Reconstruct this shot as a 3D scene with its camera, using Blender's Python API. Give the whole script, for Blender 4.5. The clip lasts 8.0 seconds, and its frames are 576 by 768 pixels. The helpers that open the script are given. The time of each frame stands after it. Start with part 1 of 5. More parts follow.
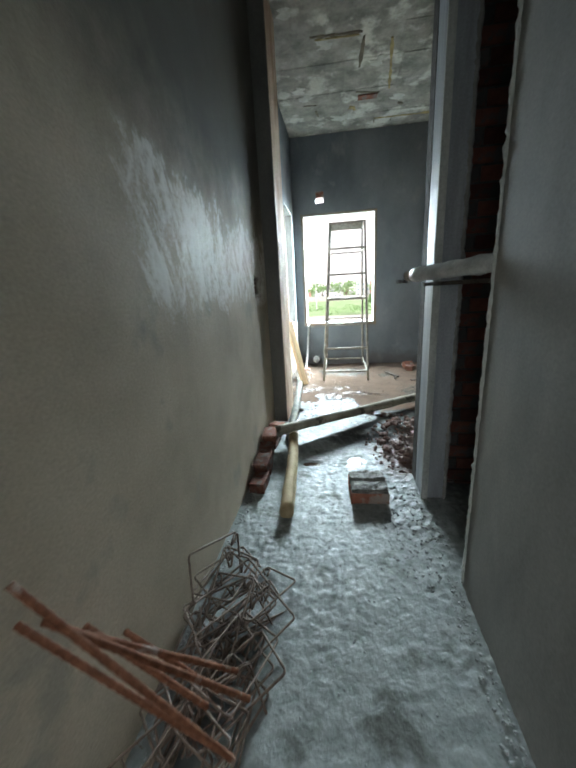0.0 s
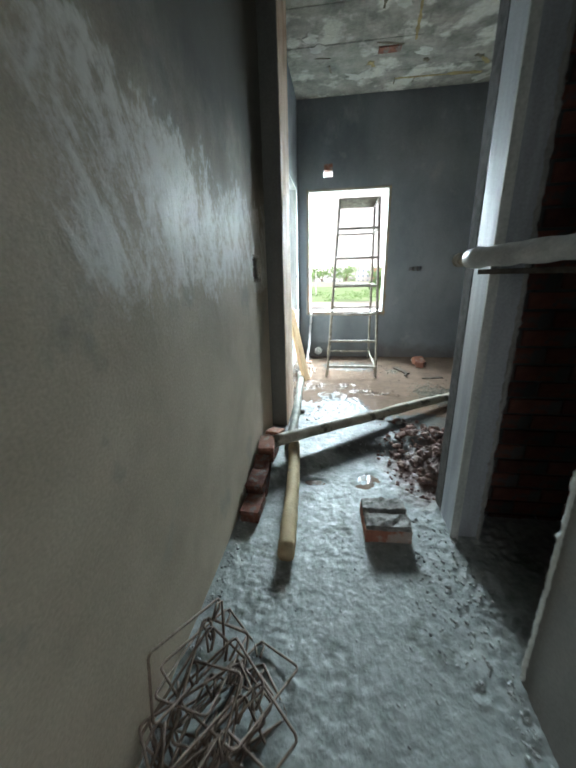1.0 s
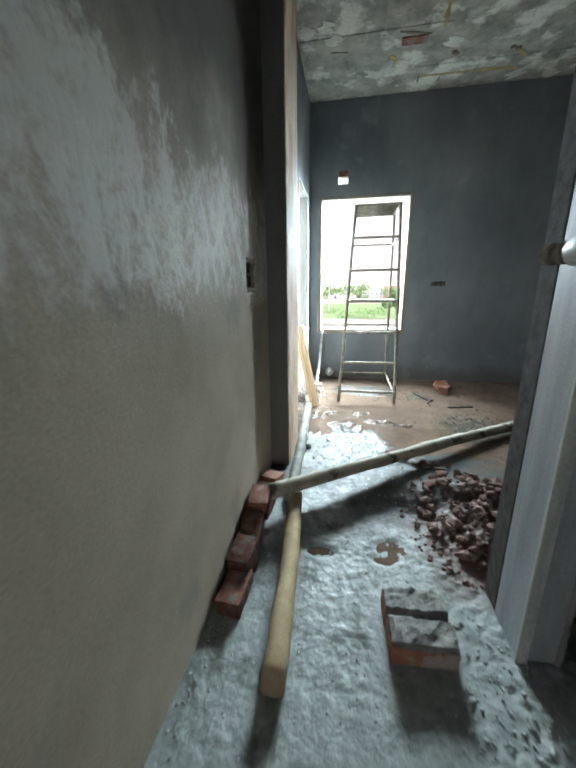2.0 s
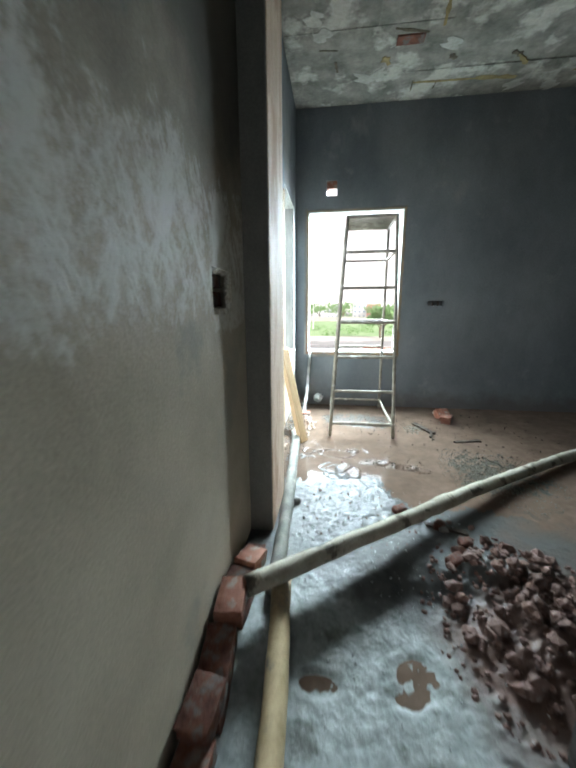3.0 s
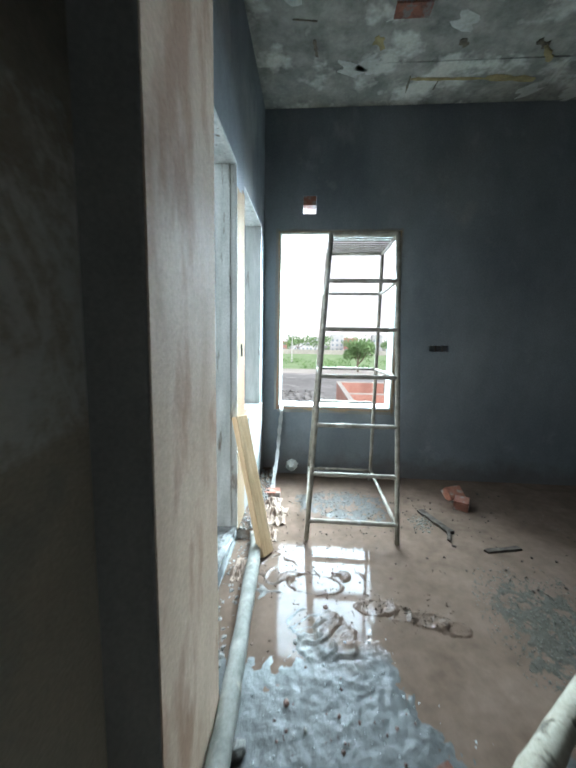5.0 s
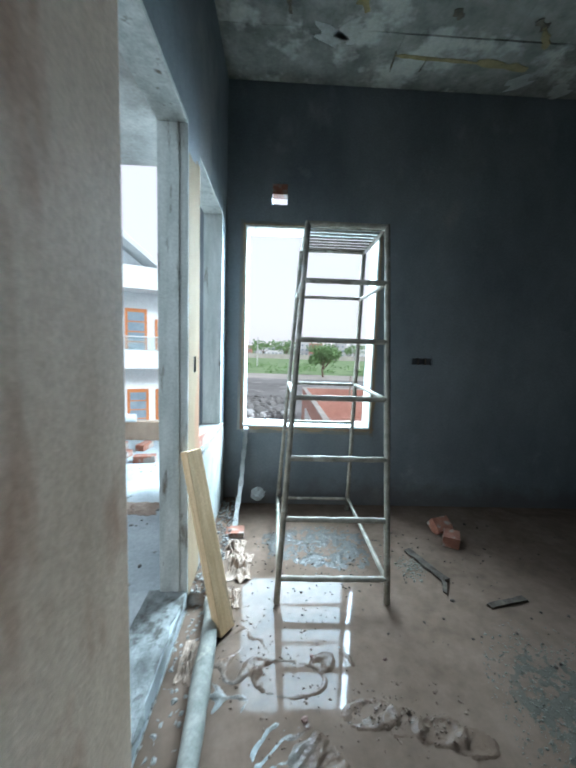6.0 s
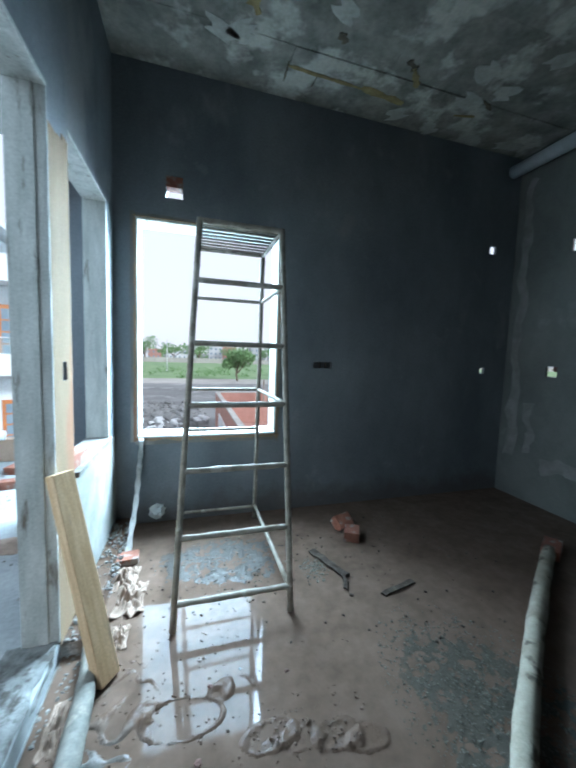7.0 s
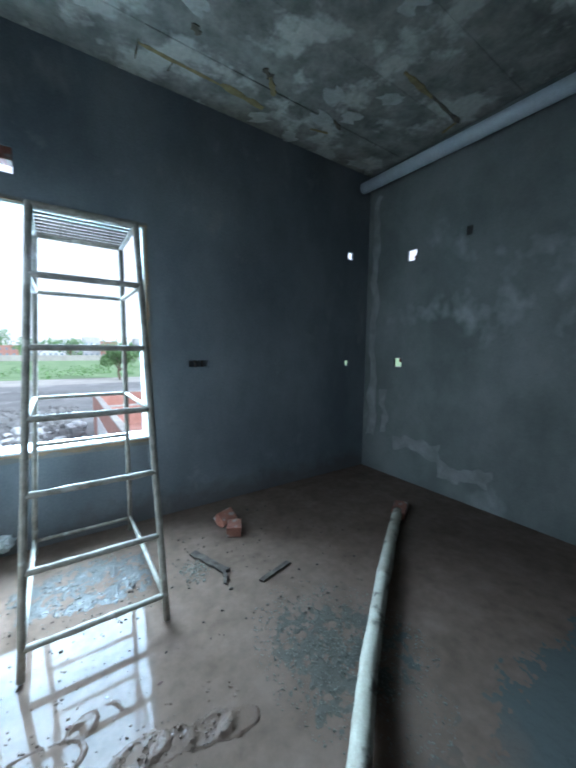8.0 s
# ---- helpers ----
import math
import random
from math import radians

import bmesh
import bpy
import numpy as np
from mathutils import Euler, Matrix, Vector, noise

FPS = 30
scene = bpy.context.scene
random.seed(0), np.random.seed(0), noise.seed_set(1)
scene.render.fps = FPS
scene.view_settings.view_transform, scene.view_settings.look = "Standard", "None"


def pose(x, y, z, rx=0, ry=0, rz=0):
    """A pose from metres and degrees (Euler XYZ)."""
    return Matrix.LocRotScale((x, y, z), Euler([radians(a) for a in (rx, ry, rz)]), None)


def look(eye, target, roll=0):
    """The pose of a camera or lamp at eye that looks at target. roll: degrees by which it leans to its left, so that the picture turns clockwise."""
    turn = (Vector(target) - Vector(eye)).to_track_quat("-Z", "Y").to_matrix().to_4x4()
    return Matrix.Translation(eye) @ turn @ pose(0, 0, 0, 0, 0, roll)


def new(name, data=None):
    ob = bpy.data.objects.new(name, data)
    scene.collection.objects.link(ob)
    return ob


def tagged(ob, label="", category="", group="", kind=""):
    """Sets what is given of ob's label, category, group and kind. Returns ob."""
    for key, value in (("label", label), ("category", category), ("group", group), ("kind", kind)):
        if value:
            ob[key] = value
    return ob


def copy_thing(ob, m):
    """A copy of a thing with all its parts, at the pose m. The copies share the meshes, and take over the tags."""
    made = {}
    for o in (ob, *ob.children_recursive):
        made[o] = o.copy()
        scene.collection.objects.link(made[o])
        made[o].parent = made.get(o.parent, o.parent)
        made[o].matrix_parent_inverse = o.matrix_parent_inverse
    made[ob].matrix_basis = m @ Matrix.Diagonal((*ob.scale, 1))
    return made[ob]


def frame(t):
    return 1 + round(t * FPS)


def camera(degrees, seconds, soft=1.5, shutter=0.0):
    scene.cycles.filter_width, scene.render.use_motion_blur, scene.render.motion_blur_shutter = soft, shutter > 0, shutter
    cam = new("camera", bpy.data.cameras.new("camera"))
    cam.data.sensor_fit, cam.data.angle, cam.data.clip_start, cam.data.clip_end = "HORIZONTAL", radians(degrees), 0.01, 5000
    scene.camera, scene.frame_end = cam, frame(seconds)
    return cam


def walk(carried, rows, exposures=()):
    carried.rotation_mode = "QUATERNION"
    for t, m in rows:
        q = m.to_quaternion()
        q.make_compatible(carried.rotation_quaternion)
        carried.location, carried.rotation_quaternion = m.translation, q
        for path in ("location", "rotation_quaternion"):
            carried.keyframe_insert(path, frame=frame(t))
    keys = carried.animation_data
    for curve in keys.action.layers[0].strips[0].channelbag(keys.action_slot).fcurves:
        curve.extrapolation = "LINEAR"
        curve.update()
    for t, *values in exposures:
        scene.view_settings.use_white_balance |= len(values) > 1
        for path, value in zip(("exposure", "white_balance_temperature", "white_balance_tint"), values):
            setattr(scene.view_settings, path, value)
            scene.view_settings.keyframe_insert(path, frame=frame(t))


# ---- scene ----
cam = camera(81.4, 8.0, soft=2.5, shutter=0.4)
EXPOSURES = [(0.0, 1.08, 6150, 8), (2.5, 1.05, 6150, 8), (4.0, 0.80, 5900, 7.5), (5.5, 0.2, 5600, 5.5), (6.5, -0.2, 5250, 4), (7.5, 0.25, 5050, 4), (8.0, 0.4, 4900, 3.5)]
PATH = [
    (0, (0.509, 0.179, 1.184), (0.21, 2.086, 0.66), -3.2),
    (0.5, (0.452, 0.403, 1.183), (0.23, 2.306, 0.606), -1.7),
    (1, (0.411, 0.598, 1.187), (0.134, 2.483, 0.579), -1.4),
    (2.5, (0.387, 1.309, 1.137), (0.037, 3.222, 0.669), -0.5),
    (3, (0.322, 1.548, 1.171), (0.061, 3.485, 0.747), -0.2),
    (3.5, (0.296, 1.884, 1.223), (0.069, 3.847, 0.915), -0.2),
    (4, (0.261, 2.095, 1.242), (0.128, 4.069, 0.95), 0.3),
    (5.5, (0.34, 2.791, 1.305), (0.205, 4.774, 1.088), 1.4),
    (6, (0.281, 2.993, 1.327), (0.349, 4.98, 1.118), 1.9),
    (6.5, (0.311, 3.062, 1.332), (0.619, 5.029, 1.146), 2.2),
    (7, (0.382, 3.052, 1.332), (0.947, 4.963, 1.162), 1.9),
    (7.5, (0.455, 3.018, 1.331), (1.293, 4.827, 1.169), 1.1),
    (8, (0.504, 2.97, 1.376), (1.629, 4.611, 1.178), 0.6),
]
walk(cam, [(t, look(eye, target, roll)) for t, eye, target, roll in PATH], EXPOSURES)

# ---- light ----
world = bpy.data.worlds.new("sky")
scene.world = world
world.use_nodes = True
wn = world.node_tree
sky = wn.nodes.new("ShaderNodeTexSky")
sky.sky_type, sky.sun_disc = "NISHITA", False
sky.sun_elevation, sky.sun_rotation = radians(29.5), radians(135)
sky.dust_density, sky.air_density = 4.0, 1.2
wn.nodes["Background"].inputs["Strength"].default_value = 0.15
haze = wn.nodes.new("ShaderNodeMix")
haze.data_type = "RGBA"
haze.inputs["Factor"].default_value = 0.8
haze.inputs["B"].default_value = (8.8, 7.9, 7.6, 1)
wn.links.new(sky.outputs[0], haze.inputs["A"])
wn.links.new(haze.outputs["Result"], wn.nodes["Background"].inputs["Color"])


def lamp(name, kind, m, energy, colour, **more):
    data = bpy.data.lights.new(name, kind)
    data.energy, data.color = energy, colour
    ob = new(name, data)
    ob.matrix_world = m
    return data


sun = lamp("sun", "SUN", look((10, -10, 8), (0, 0, 0)), 2.8, (1.0, 0.95, 0.88))
sun.angle = radians(10)
for nm, eye, target, sx, sz, watts in (
    ("daylight_window", (0.54, 6.85, 2.75), (0.54, 3.0, 1.15), 1.4, 2.2, 400),
    # extra lamp added outside, right of the window, to rake the left wall
    ("daylight_window_east", (2.0, 6.95, 3.05), (0.0, 2.6, 1.2), 1.5, 1.8, 1250),
    ("daylight_door", (-1.0, 4.2, 1.9), (1.2, 4.1, 0.2), 1.5, 1.8, 16),
    ("daylight_side_window", (-0.8, 5.3, 2.0), (0.8, 5.15, 0.6), 0.9, 1.6, 9),
    # fill light added at an unseen doorway behind the corridor
    ("daylight_entrance", (0.25, -1.25, 1.05), (0.30, 2.0, -0.6), 0.55, 1.9, 1.5),
):
    data = lamp(nm, "AREA", look(eye, target), watts, (0.80, 0.95, 1.0))
    data.shape, data.size, data.size_y = "RECTANGLE", sx, sz
    data.spread = radians(135)


# ---- materials ----
def mat(name, a, b, scale=6.0, rough=0.8, rough2=None, bump=0.3, dist=0.01, fine=90.0, stretch=(1, 1, 1), third=None,
        third_at=0.6, third_scale=1.5, metal=0.0, space="pos", vary=0.0, spec=0.5, detail=6.0, turn=(0, 0, 0), island=0.0, gritty=0.35):
    """Two colours mixed by noise, a third in patches, fine grain, relief from both."""
    m = bpy.data.materials.new(name)
    m.use_nodes = True
    n, l = m.node_tree.nodes, m.node_tree.links
    p = n["Principled BSDF"]
    if space == "pos":
        src = n.new("ShaderNodeNewGeometry").outputs["Position"]
    else:
        src = n.new("ShaderNodeTexCoord").outputs["Object"]
    mp = n.new("ShaderNodeMapping")
    mp.inputs["Scale"].default_value = stretch
    mp.inputs["Rotation"].default_value = [radians(a) for a in turn]
    l.new(src, mp.inputs["Vector"])

    def nz(s, d, vec):
        t = n.new("ShaderNodeTexNoise")
        t.inputs["Scale"].default_value, t.inputs["Detail"].default_value = s, d
        t.inputs["Roughness"].default_value = 0.62
        l.new(vec, t.inputs["Vector"])
        return t.outputs["Fac"]

    def ramp(fac, lo, hi, ca, cb):
        r = n.new("ShaderNodeValToRGB")
        r.color_ramp.elements[0].position, r.color_ramp.elements[1].position = lo, hi
        r.color_ramp.elements[0].color, r.color_ramp.elements[1].color = (*ca, 1), (*cb, 1)
        l.new(fac, r.inputs["Fac"])
        return r.outputs["Color"]

    def mix(fac, ca, cb, how="MIX"):
        x = n.new("ShaderNodeMix")
        x.data_type, x.blend_type = "RGBA", how
        if isinstance(fac, float):
            x.inputs["Factor"].default_value = fac
        else:
            l.new(fac, x.inputs["Factor"])
        l.new(ca, x.inputs["A"]), l.new(cb, x.inputs["B"])
        return x.outputs["Result"]

    big, grain = nz(scale, detail, mp.outputs[0]), nz(fine, 3.0, src)
    col = ramp(big, 0.34, 0.66, a, b)
    if third:
        patch = nz(third_scale, 4.0, mp.outputs[0])
        f = ramp(patch, third_at, third_at + 0.09, (0, 0, 0), (1, 1, 1))
        cc = n.new("ShaderNodeRGB")
        cc.outputs[0].default_value = (*third, 1)
        col = mix(f, col, cc.outputs[0])
    g = ramp(grain, 0.3, 0.7, (0.87, 0.87, 0.87), (1.12, 1.12, 1.12))
    col = mix(1.0, col, g, "MULTIPLY")
    if vary:
        o = n.new("ShaderNodeObjectInfo")
        col = mix(1.0, col, ramp(o.outputs["Random"], 0.0, 1.0, (1 - vary,) * 3, (1 + vary,) * 3), "MULTIPLY")
    if island:
        o = n.new("ShaderNodeNewGeometry")
        col = mix(1.0, col, ramp(o.outputs["Random Per Island"], 0.0, 1.0, (1 - island,) * 3, (1 + island,) * 3), "MULTIPLY")
    l.new(col, p.inputs["Base Color"])
    r2 = rough if rough2 is None else rough2
    rr = n.new("ShaderNodeMapRange")
    rr.inputs["From Min"].default_value, rr.inputs["From Max"].default_value = 0.35, 0.65
    rr.inputs["To Min"].default_value, rr.inputs["To Max"].default_value = rough, r2
    l.new(big, rr.inputs["Value"]), l.new(rr.outputs[0], p.inputs["Roughness"])
    p.inputs["Metallic"].default_value, p.inputs["Specular IOR Level"].default_value = metal, spec
    if bump:
        add = n.new("ShaderNodeMath")
        add.operation = "MULTIPLY_ADD"
        add.inputs[1].default_value = gritty
        l.new(grain, add.inputs[0]), l.new(big, add.inputs[2])
        bp = n.new("ShaderNodeBump")
        bp.inputs["Strength"].default_value, bp.inputs["Distance"].default_value = bump, dist
        l.new(add.outputs[0], bp.inputs["Height"]), l.new(bp.outputs[0], p.inputs["Normal"])
    return m


M = {}
M["plaster"] = mat("cement_plaster", (0.135, 0.13, 0.115), (0.21, 0.20, 0.175), 2.6, 0.85, 0.75, 0.35, 0.010, 110,
                   (1, 1, 0.45), (0.28, 0.27, 0.245), 0.60, 1.7, gritty=0.15)
M["plaster_left"] = mat("trowelled_plaster", (0.40, 0.335, 0.255), (0.54, 0.46, 0.355), 1.9, 0.80, 0.65, 0.25, 0.010, 120,
                        (1, 1, 1), (0.38, 0.34, 0.275), 0.60, 2.6, gritty=0.1, detail=8.0, spec=0.14)


def add_strokes_and_shade(m):
    """Smooth tan coat, shade painted in above, rough float strokes with painted sheen between."""
    n, l = m.node_tree.nodes, m.node_tree.links
    p = n["Principled BSDF"]
    g = n.new("ShaderNodeNewGeometry")

    def math_node(op, a, c):
        k = n.new("ShaderNodeMath")
        k.operation = op
        for i, q in enumerate((a, c)):
            if isinstance(q, float):
                k.inputs[i].default_value = q
            else:
                l.new(q, k.inputs[i])
        return k.outputs[0]

    def span(src, lo, hi, top=1.0):
        r = n.new("ShaderNodeMapRange")
        r.interpolation_type = "SMOOTHSTEP"
        r.inputs["From Min"].default_value, r.inputs["From Max"].default_value, r.inputs["To Max"].default_value = lo, hi, top
        l.new(src, r.inputs["Value"])
        return r.outputs[0]

    def nz(scale, detail, rough, stretch, tilt, wind):
        mp = n.new("ShaderNodeMapping")
        mp.inputs["Scale"].default_value, mp.inputs["Rotation"].default_value = stretch, (radians(tilt), 0, 0)
        l.new(g.outputs["Position"], mp.inputs["Vector"])
        t = n.new("ShaderNodeTexNoise")
        t.inputs["Scale"].default_value, t.inputs["Detail"].default_value = scale, detail
        t.inputs["Roughness"].default_value, t.inputs["Distortion"].default_value = rough, wind
        l.new(mp.outputs[0], t.inputs["Vector"])
        return t.outputs["Fac"]

    s = n.new("ShaderNodeSeparateXYZ")
    l.new(g.outputs["Position"], s.inputs[0])
    def sweep_marks(across, along, tilt, seed):
        """Long thin trowel marks that run along a tilted direction and bend a little."""
        mp = n.new("ShaderNodeMapping")
        mp.vector_type = "TEXTURE"
        mp.inputs["Location"].default_value = (0, seed, seed * 0.7)
        mp.inputs["Rotation"].default_value, mp.inputs["Scale"].default_value = (radians(tilt), 0, 0), (1, 1 / across, 1 / along)
        l.new(g.outputs["Position"], mp.inputs["Vector"])
        t = n.new("ShaderNodeTexNoise")
        t.inputs["Scale"].default_value, t.inputs["Detail"].default_value = 1.0, 7.0
        t.inputs["Roughness"].default_value, t.inputs["Distortion"].default_value = 0.66, 0.7
        l.new(mp.outputs[0], t.inputs["Vector"])
        return t.outputs["Fac"]

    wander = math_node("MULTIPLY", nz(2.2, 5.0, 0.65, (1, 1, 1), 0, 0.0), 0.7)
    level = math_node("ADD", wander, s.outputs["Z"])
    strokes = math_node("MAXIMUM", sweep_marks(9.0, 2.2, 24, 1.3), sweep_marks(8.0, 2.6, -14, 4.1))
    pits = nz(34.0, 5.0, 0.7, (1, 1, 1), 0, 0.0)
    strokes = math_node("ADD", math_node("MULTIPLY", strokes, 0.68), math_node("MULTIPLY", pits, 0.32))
    # band where real float marks also carry a pale, painted window sheen
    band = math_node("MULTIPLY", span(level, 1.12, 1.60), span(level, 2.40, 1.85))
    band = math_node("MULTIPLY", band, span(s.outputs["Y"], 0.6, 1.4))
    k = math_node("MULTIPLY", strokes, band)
    bp = n.new("ShaderNodeBump")
    bp.inputs["Strength"].default_value, bp.inputs["Distance"].default_value = 0.8, 0.014
    l.new(k, bp.inputs["Height"])
    l.new(p.inputs["Normal"].links[0].from_socket, bp.inputs["Normal"])
    l.new(bp.outputs[0], p.inputs["Normal"])
    polish = n.new("ShaderNodeMix")
    polish.inputs["B"].default_value = 0.46
    l.new(span(k, 0.46, 0.62), polish.inputs["Factor"]), l.new(p.inputs["Roughness"].links[0].from_socket, polish.inputs["A"])
    l.new(polish.outputs["Result"], p.inputs["Roughness"])
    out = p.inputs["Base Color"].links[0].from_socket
    # first tone paints the unlit wall top, second the window's sheen on the strokes
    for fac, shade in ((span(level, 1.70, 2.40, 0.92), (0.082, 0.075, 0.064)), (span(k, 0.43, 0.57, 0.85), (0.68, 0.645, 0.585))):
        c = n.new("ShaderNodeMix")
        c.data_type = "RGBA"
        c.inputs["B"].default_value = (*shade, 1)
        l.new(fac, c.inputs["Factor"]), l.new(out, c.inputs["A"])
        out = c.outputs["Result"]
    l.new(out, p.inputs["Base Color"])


add_strokes_and_shade(M["plaster_left"])
M["plaster_back"] = mat("dark_plaster", (0.125, 0.14, 0.153), (0.20, 0.215, 0.228), 1.6, 0.8, 0.65, 0.35, 0.010, 90,
                        (1, 1, 0.6), (0.24, 0.245, 0.245), 0.59, 1.5, gritty=0.12, detail=8.0, spec=0.3)


def add_splash(m):
    """Brown mud splashed up the foot of the wall, and chalky scuffs higher up."""
    n, l = m.node_tree.nodes, m.node_tree.links
    p = n["Principled BSDF"]
    g, s, t, u = (n.new("ShaderNode" + k) for k in ("NewGeometry", "SeparateXYZ", "TexNoise", "TexNoise"))
    l.new(g.outputs["Position"], s.inputs[0])
    for k, scale, detail in ((t, 5.0, 8.0), (u, 2.3, 9.0)):
        k.inputs["Scale"].default_value, k.inputs["Detail"].default_value = scale, detail
        k.inputs["Roughness"].default_value = 0.7
        l.new(g.outputs["Position"], k.inputs["Vector"])
    edge = n.new("ShaderNodeMath")
    edge.operation = "MULTIPLY_ADD"
    edge.inputs[1].default_value = -0.45
    l.new(t.outputs["Fac"], edge.inputs[0]), l.new(s.outputs["Z"], edge.inputs[2])
    out = p.inputs["Base Color"].links[0].from_socket
    for src, lo, hi, top, shade in ((edge.outputs[0], 0.0, -0.16, 0.55, (0.09, 0.068, 0.054)), (u.outputs["Fac"], 0.62, 0.72, 0.35, (0.34, 0.34, 0.33))):
        r, c = n.new("ShaderNodeMapRange"), n.new("ShaderNodeMix")
        r.inputs["From Min"].default_value, r.inputs["From Max"].default_value, r.inputs["To Max"].default_value = lo, hi, top
        c.data_type = "RGBA"
        c.inputs["B"].default_value = (*shade, 1)
        l.new(src, r.inputs["Value"]), l.new(r.outputs[0], c.inputs["Factor"]), l.new(out, c.inputs["A"])
        out = c.outputs["Result"]
    l.new(out, p.inputs["Base Color"])


add_splash(M["plaster_back"])
M["tan"] = mat("tan_plaster", (0.23, 0.168, 0.105), (0.33, 0.245, 0.16), 3.0, 0.9, 0.85, 0.35, 0.008, 110, (1, 1, 0.3),
               (0.27, 0.155, 0.095), 0.58, 2.0, gritty=0.1, spec=0.06)
M["crumb"] = mat("floor_crumb", (0.26, 0.27, 0.262), (0.42, 0.43, 0.42), 25.0, 0.85, 0.75, 0.6, 0.006, 140, spec=0.15)
M["smear"] = mat("cement_smear", (0.17, 0.167, 0.152), (0.26, 0.255, 0.24), 7.0, 0.85, 0.8, 0.3, 0.006, 90)
M["plaster_right"] = mat("damp_plaster", (0.10, 0.105, 0.095), (0.17, 0.17, 0.155), 1.8, 0.75, 0.6, 0.3, 0.006, 110,
                         (1, 1, 0.8), (0.27, 0.27, 0.255), 0.59, 1.3, gritty=0.15)
M["plaster_warm"] = mat("warm_plaster", (0.42, 0.305, 0.215), (0.60, 0.46, 0.345), 2.2, 0.85, 0.7, 0.5, 0.012, 110,
                        (1, 1.6, 0.5), (0.38, 0.245, 0.165), 0.52, 2.4, gritty=0.14, detail=8.0, spec=0.12)
M["jamb"] = mat("pale_cement", (0.38, 0.395, 0.365), (0.55, 0.56, 0.525), 3.0, 0.85, 0.75, 0.4, 0.008, 100,
                (6.0, 6.0, 1.1), (0.17, 0.15, 0.12), 0.605, 3.2, gritty=0.12, spec=0.2)
M["column"] = mat("column_concrete", (0.24, 0.255, 0.27), (0.38, 0.40, 0.42), 6.0, 0.65, 0.45, 0.35, 0.008, 100,
                  (1.5, 1.5, 0.2), (0.50, 0.51, 0.52), 0.60, 4.5, gritty=0.12)
M["soffit"] = mat("slab_soffit", (0.12, 0.117, 0.103), (0.30, 0.29, 0.25), 4.2, 0.9, 0.85, 0.7, 0.02, 30,
                  (1, 1, 1), (0.45, 0.437, 0.385), 0.52, 2.9, island=0.10, detail=9.0)
M["soffit_pale"] = mat("soffit_laitance", (0.32, 0.312, 0.28), (0.46, 0.45, 0.41), 6.0, 0.9, 0.85, 0.4, 0.01, 40)
M["soffit_dark"] = mat("slot_shade_and_spots", (0.055, 0.046, 0.033), (0.14, 0.118, 0.075), 20.0, 0.9, 0.9, 0.5, 0.006, 90)
M["soffit_ochre"] = mat("ochre_stain", (0.16, 0.12, 0.05), (0.30, 0.24, 0.10), 14.0, 0.9, 0.9, 0.5, 0.006, 90)
M["sill_rough"] = mat("rough_concrete", (0.12, 0.122, 0.115), (0.24, 0.243, 0.232), 12.0, 0.85, 0.7, 0.9, 0.012, 70, third=(0.075, 0.07, 0.062), third_at=0.54, third_scale=9.0, gritty=0.5, spec=0.08)
M["water"] = mat("muddy_water", (0.100, 0.069, 0.050), (0.140, 0.099, 0.075), 5.0, 0.03, 0.06, 0.10, 0.004, 18, spec=0.045)
M["mud"] = mat("wet_mud", (0.10, 0.07, 0.052), (0.17, 0.125, 0.095), 9.0, 0.28, 0.16, 0.5, 0.006, 60, spec=0.08)
M["terrace"] = mat("terrace_concrete", (0.24, 0.25, 0.25), (0.37, 0.38, 0.375), 2.4, 0.9, 0.85, 0.4, 0.006, 60, third=(0.43, 0.435, 0.43), third_at=0.6, spec=0.2)
M["brick"] = mat("fired_brick", (0.21, 0.078, 0.047), (0.32, 0.135, 0.085), 14.0, 0.85, 0.9, 0.5, 0.005, 160,
                 third=(0.30, 0.25, 0.215), third_at=0.50, third_scale=9.0, space="obj", vary=0.25)
M["brick_old"] = mat("old_brick", (0.085, 0.038, 0.028), (0.19, 0.078, 0.05), 16.0, 0.85, 0.9, 0.6, 0.007, 150,
                     third=(0.13, 0.108, 0.095), third_at=0.48, third_scale=14.0, space="obj", vary=0.3, spec=0.2)
# brick_wall and mortar_dark are lowered in tone for the unlit side doorway
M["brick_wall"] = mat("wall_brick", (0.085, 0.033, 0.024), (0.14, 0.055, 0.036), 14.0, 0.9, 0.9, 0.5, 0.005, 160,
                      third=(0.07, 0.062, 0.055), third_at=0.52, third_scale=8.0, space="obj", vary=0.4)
M["mortar_dark"] = mat("shaded_mortar", (0.05, 0.046, 0.042), (0.10, 0.094, 0.086), 22.0, 0.9, 0.9, 0.6, 0.006, 140, space="obj", spec=0.1)
M["mortar"] = mat("grey_mortar", (0.13, 0.122, 0.11), (0.25, 0.238, 0.22), 22.0, 0.85, 0.7, 0.9, 0.010, 140, space="obj", spec=0.2)
M["rust"] = mat("rusty_steel", (0.13, 0.052, 0.027), (0.25, 0.11, 0.06), 40.0, 0.8, 0.65, 0.4, 0.002, 260, space="obj",
                third=(0.34, 0.28, 0.235), third_at=0.60, third_scale=18.0, spec=0.2)
M["link"] = mat("link_wire", (0.10, 0.068, 0.05), (0.24, 0.175, 0.13), 30.0, 0.7, 0.5, 0.3, 0.002, 220, space="obj")
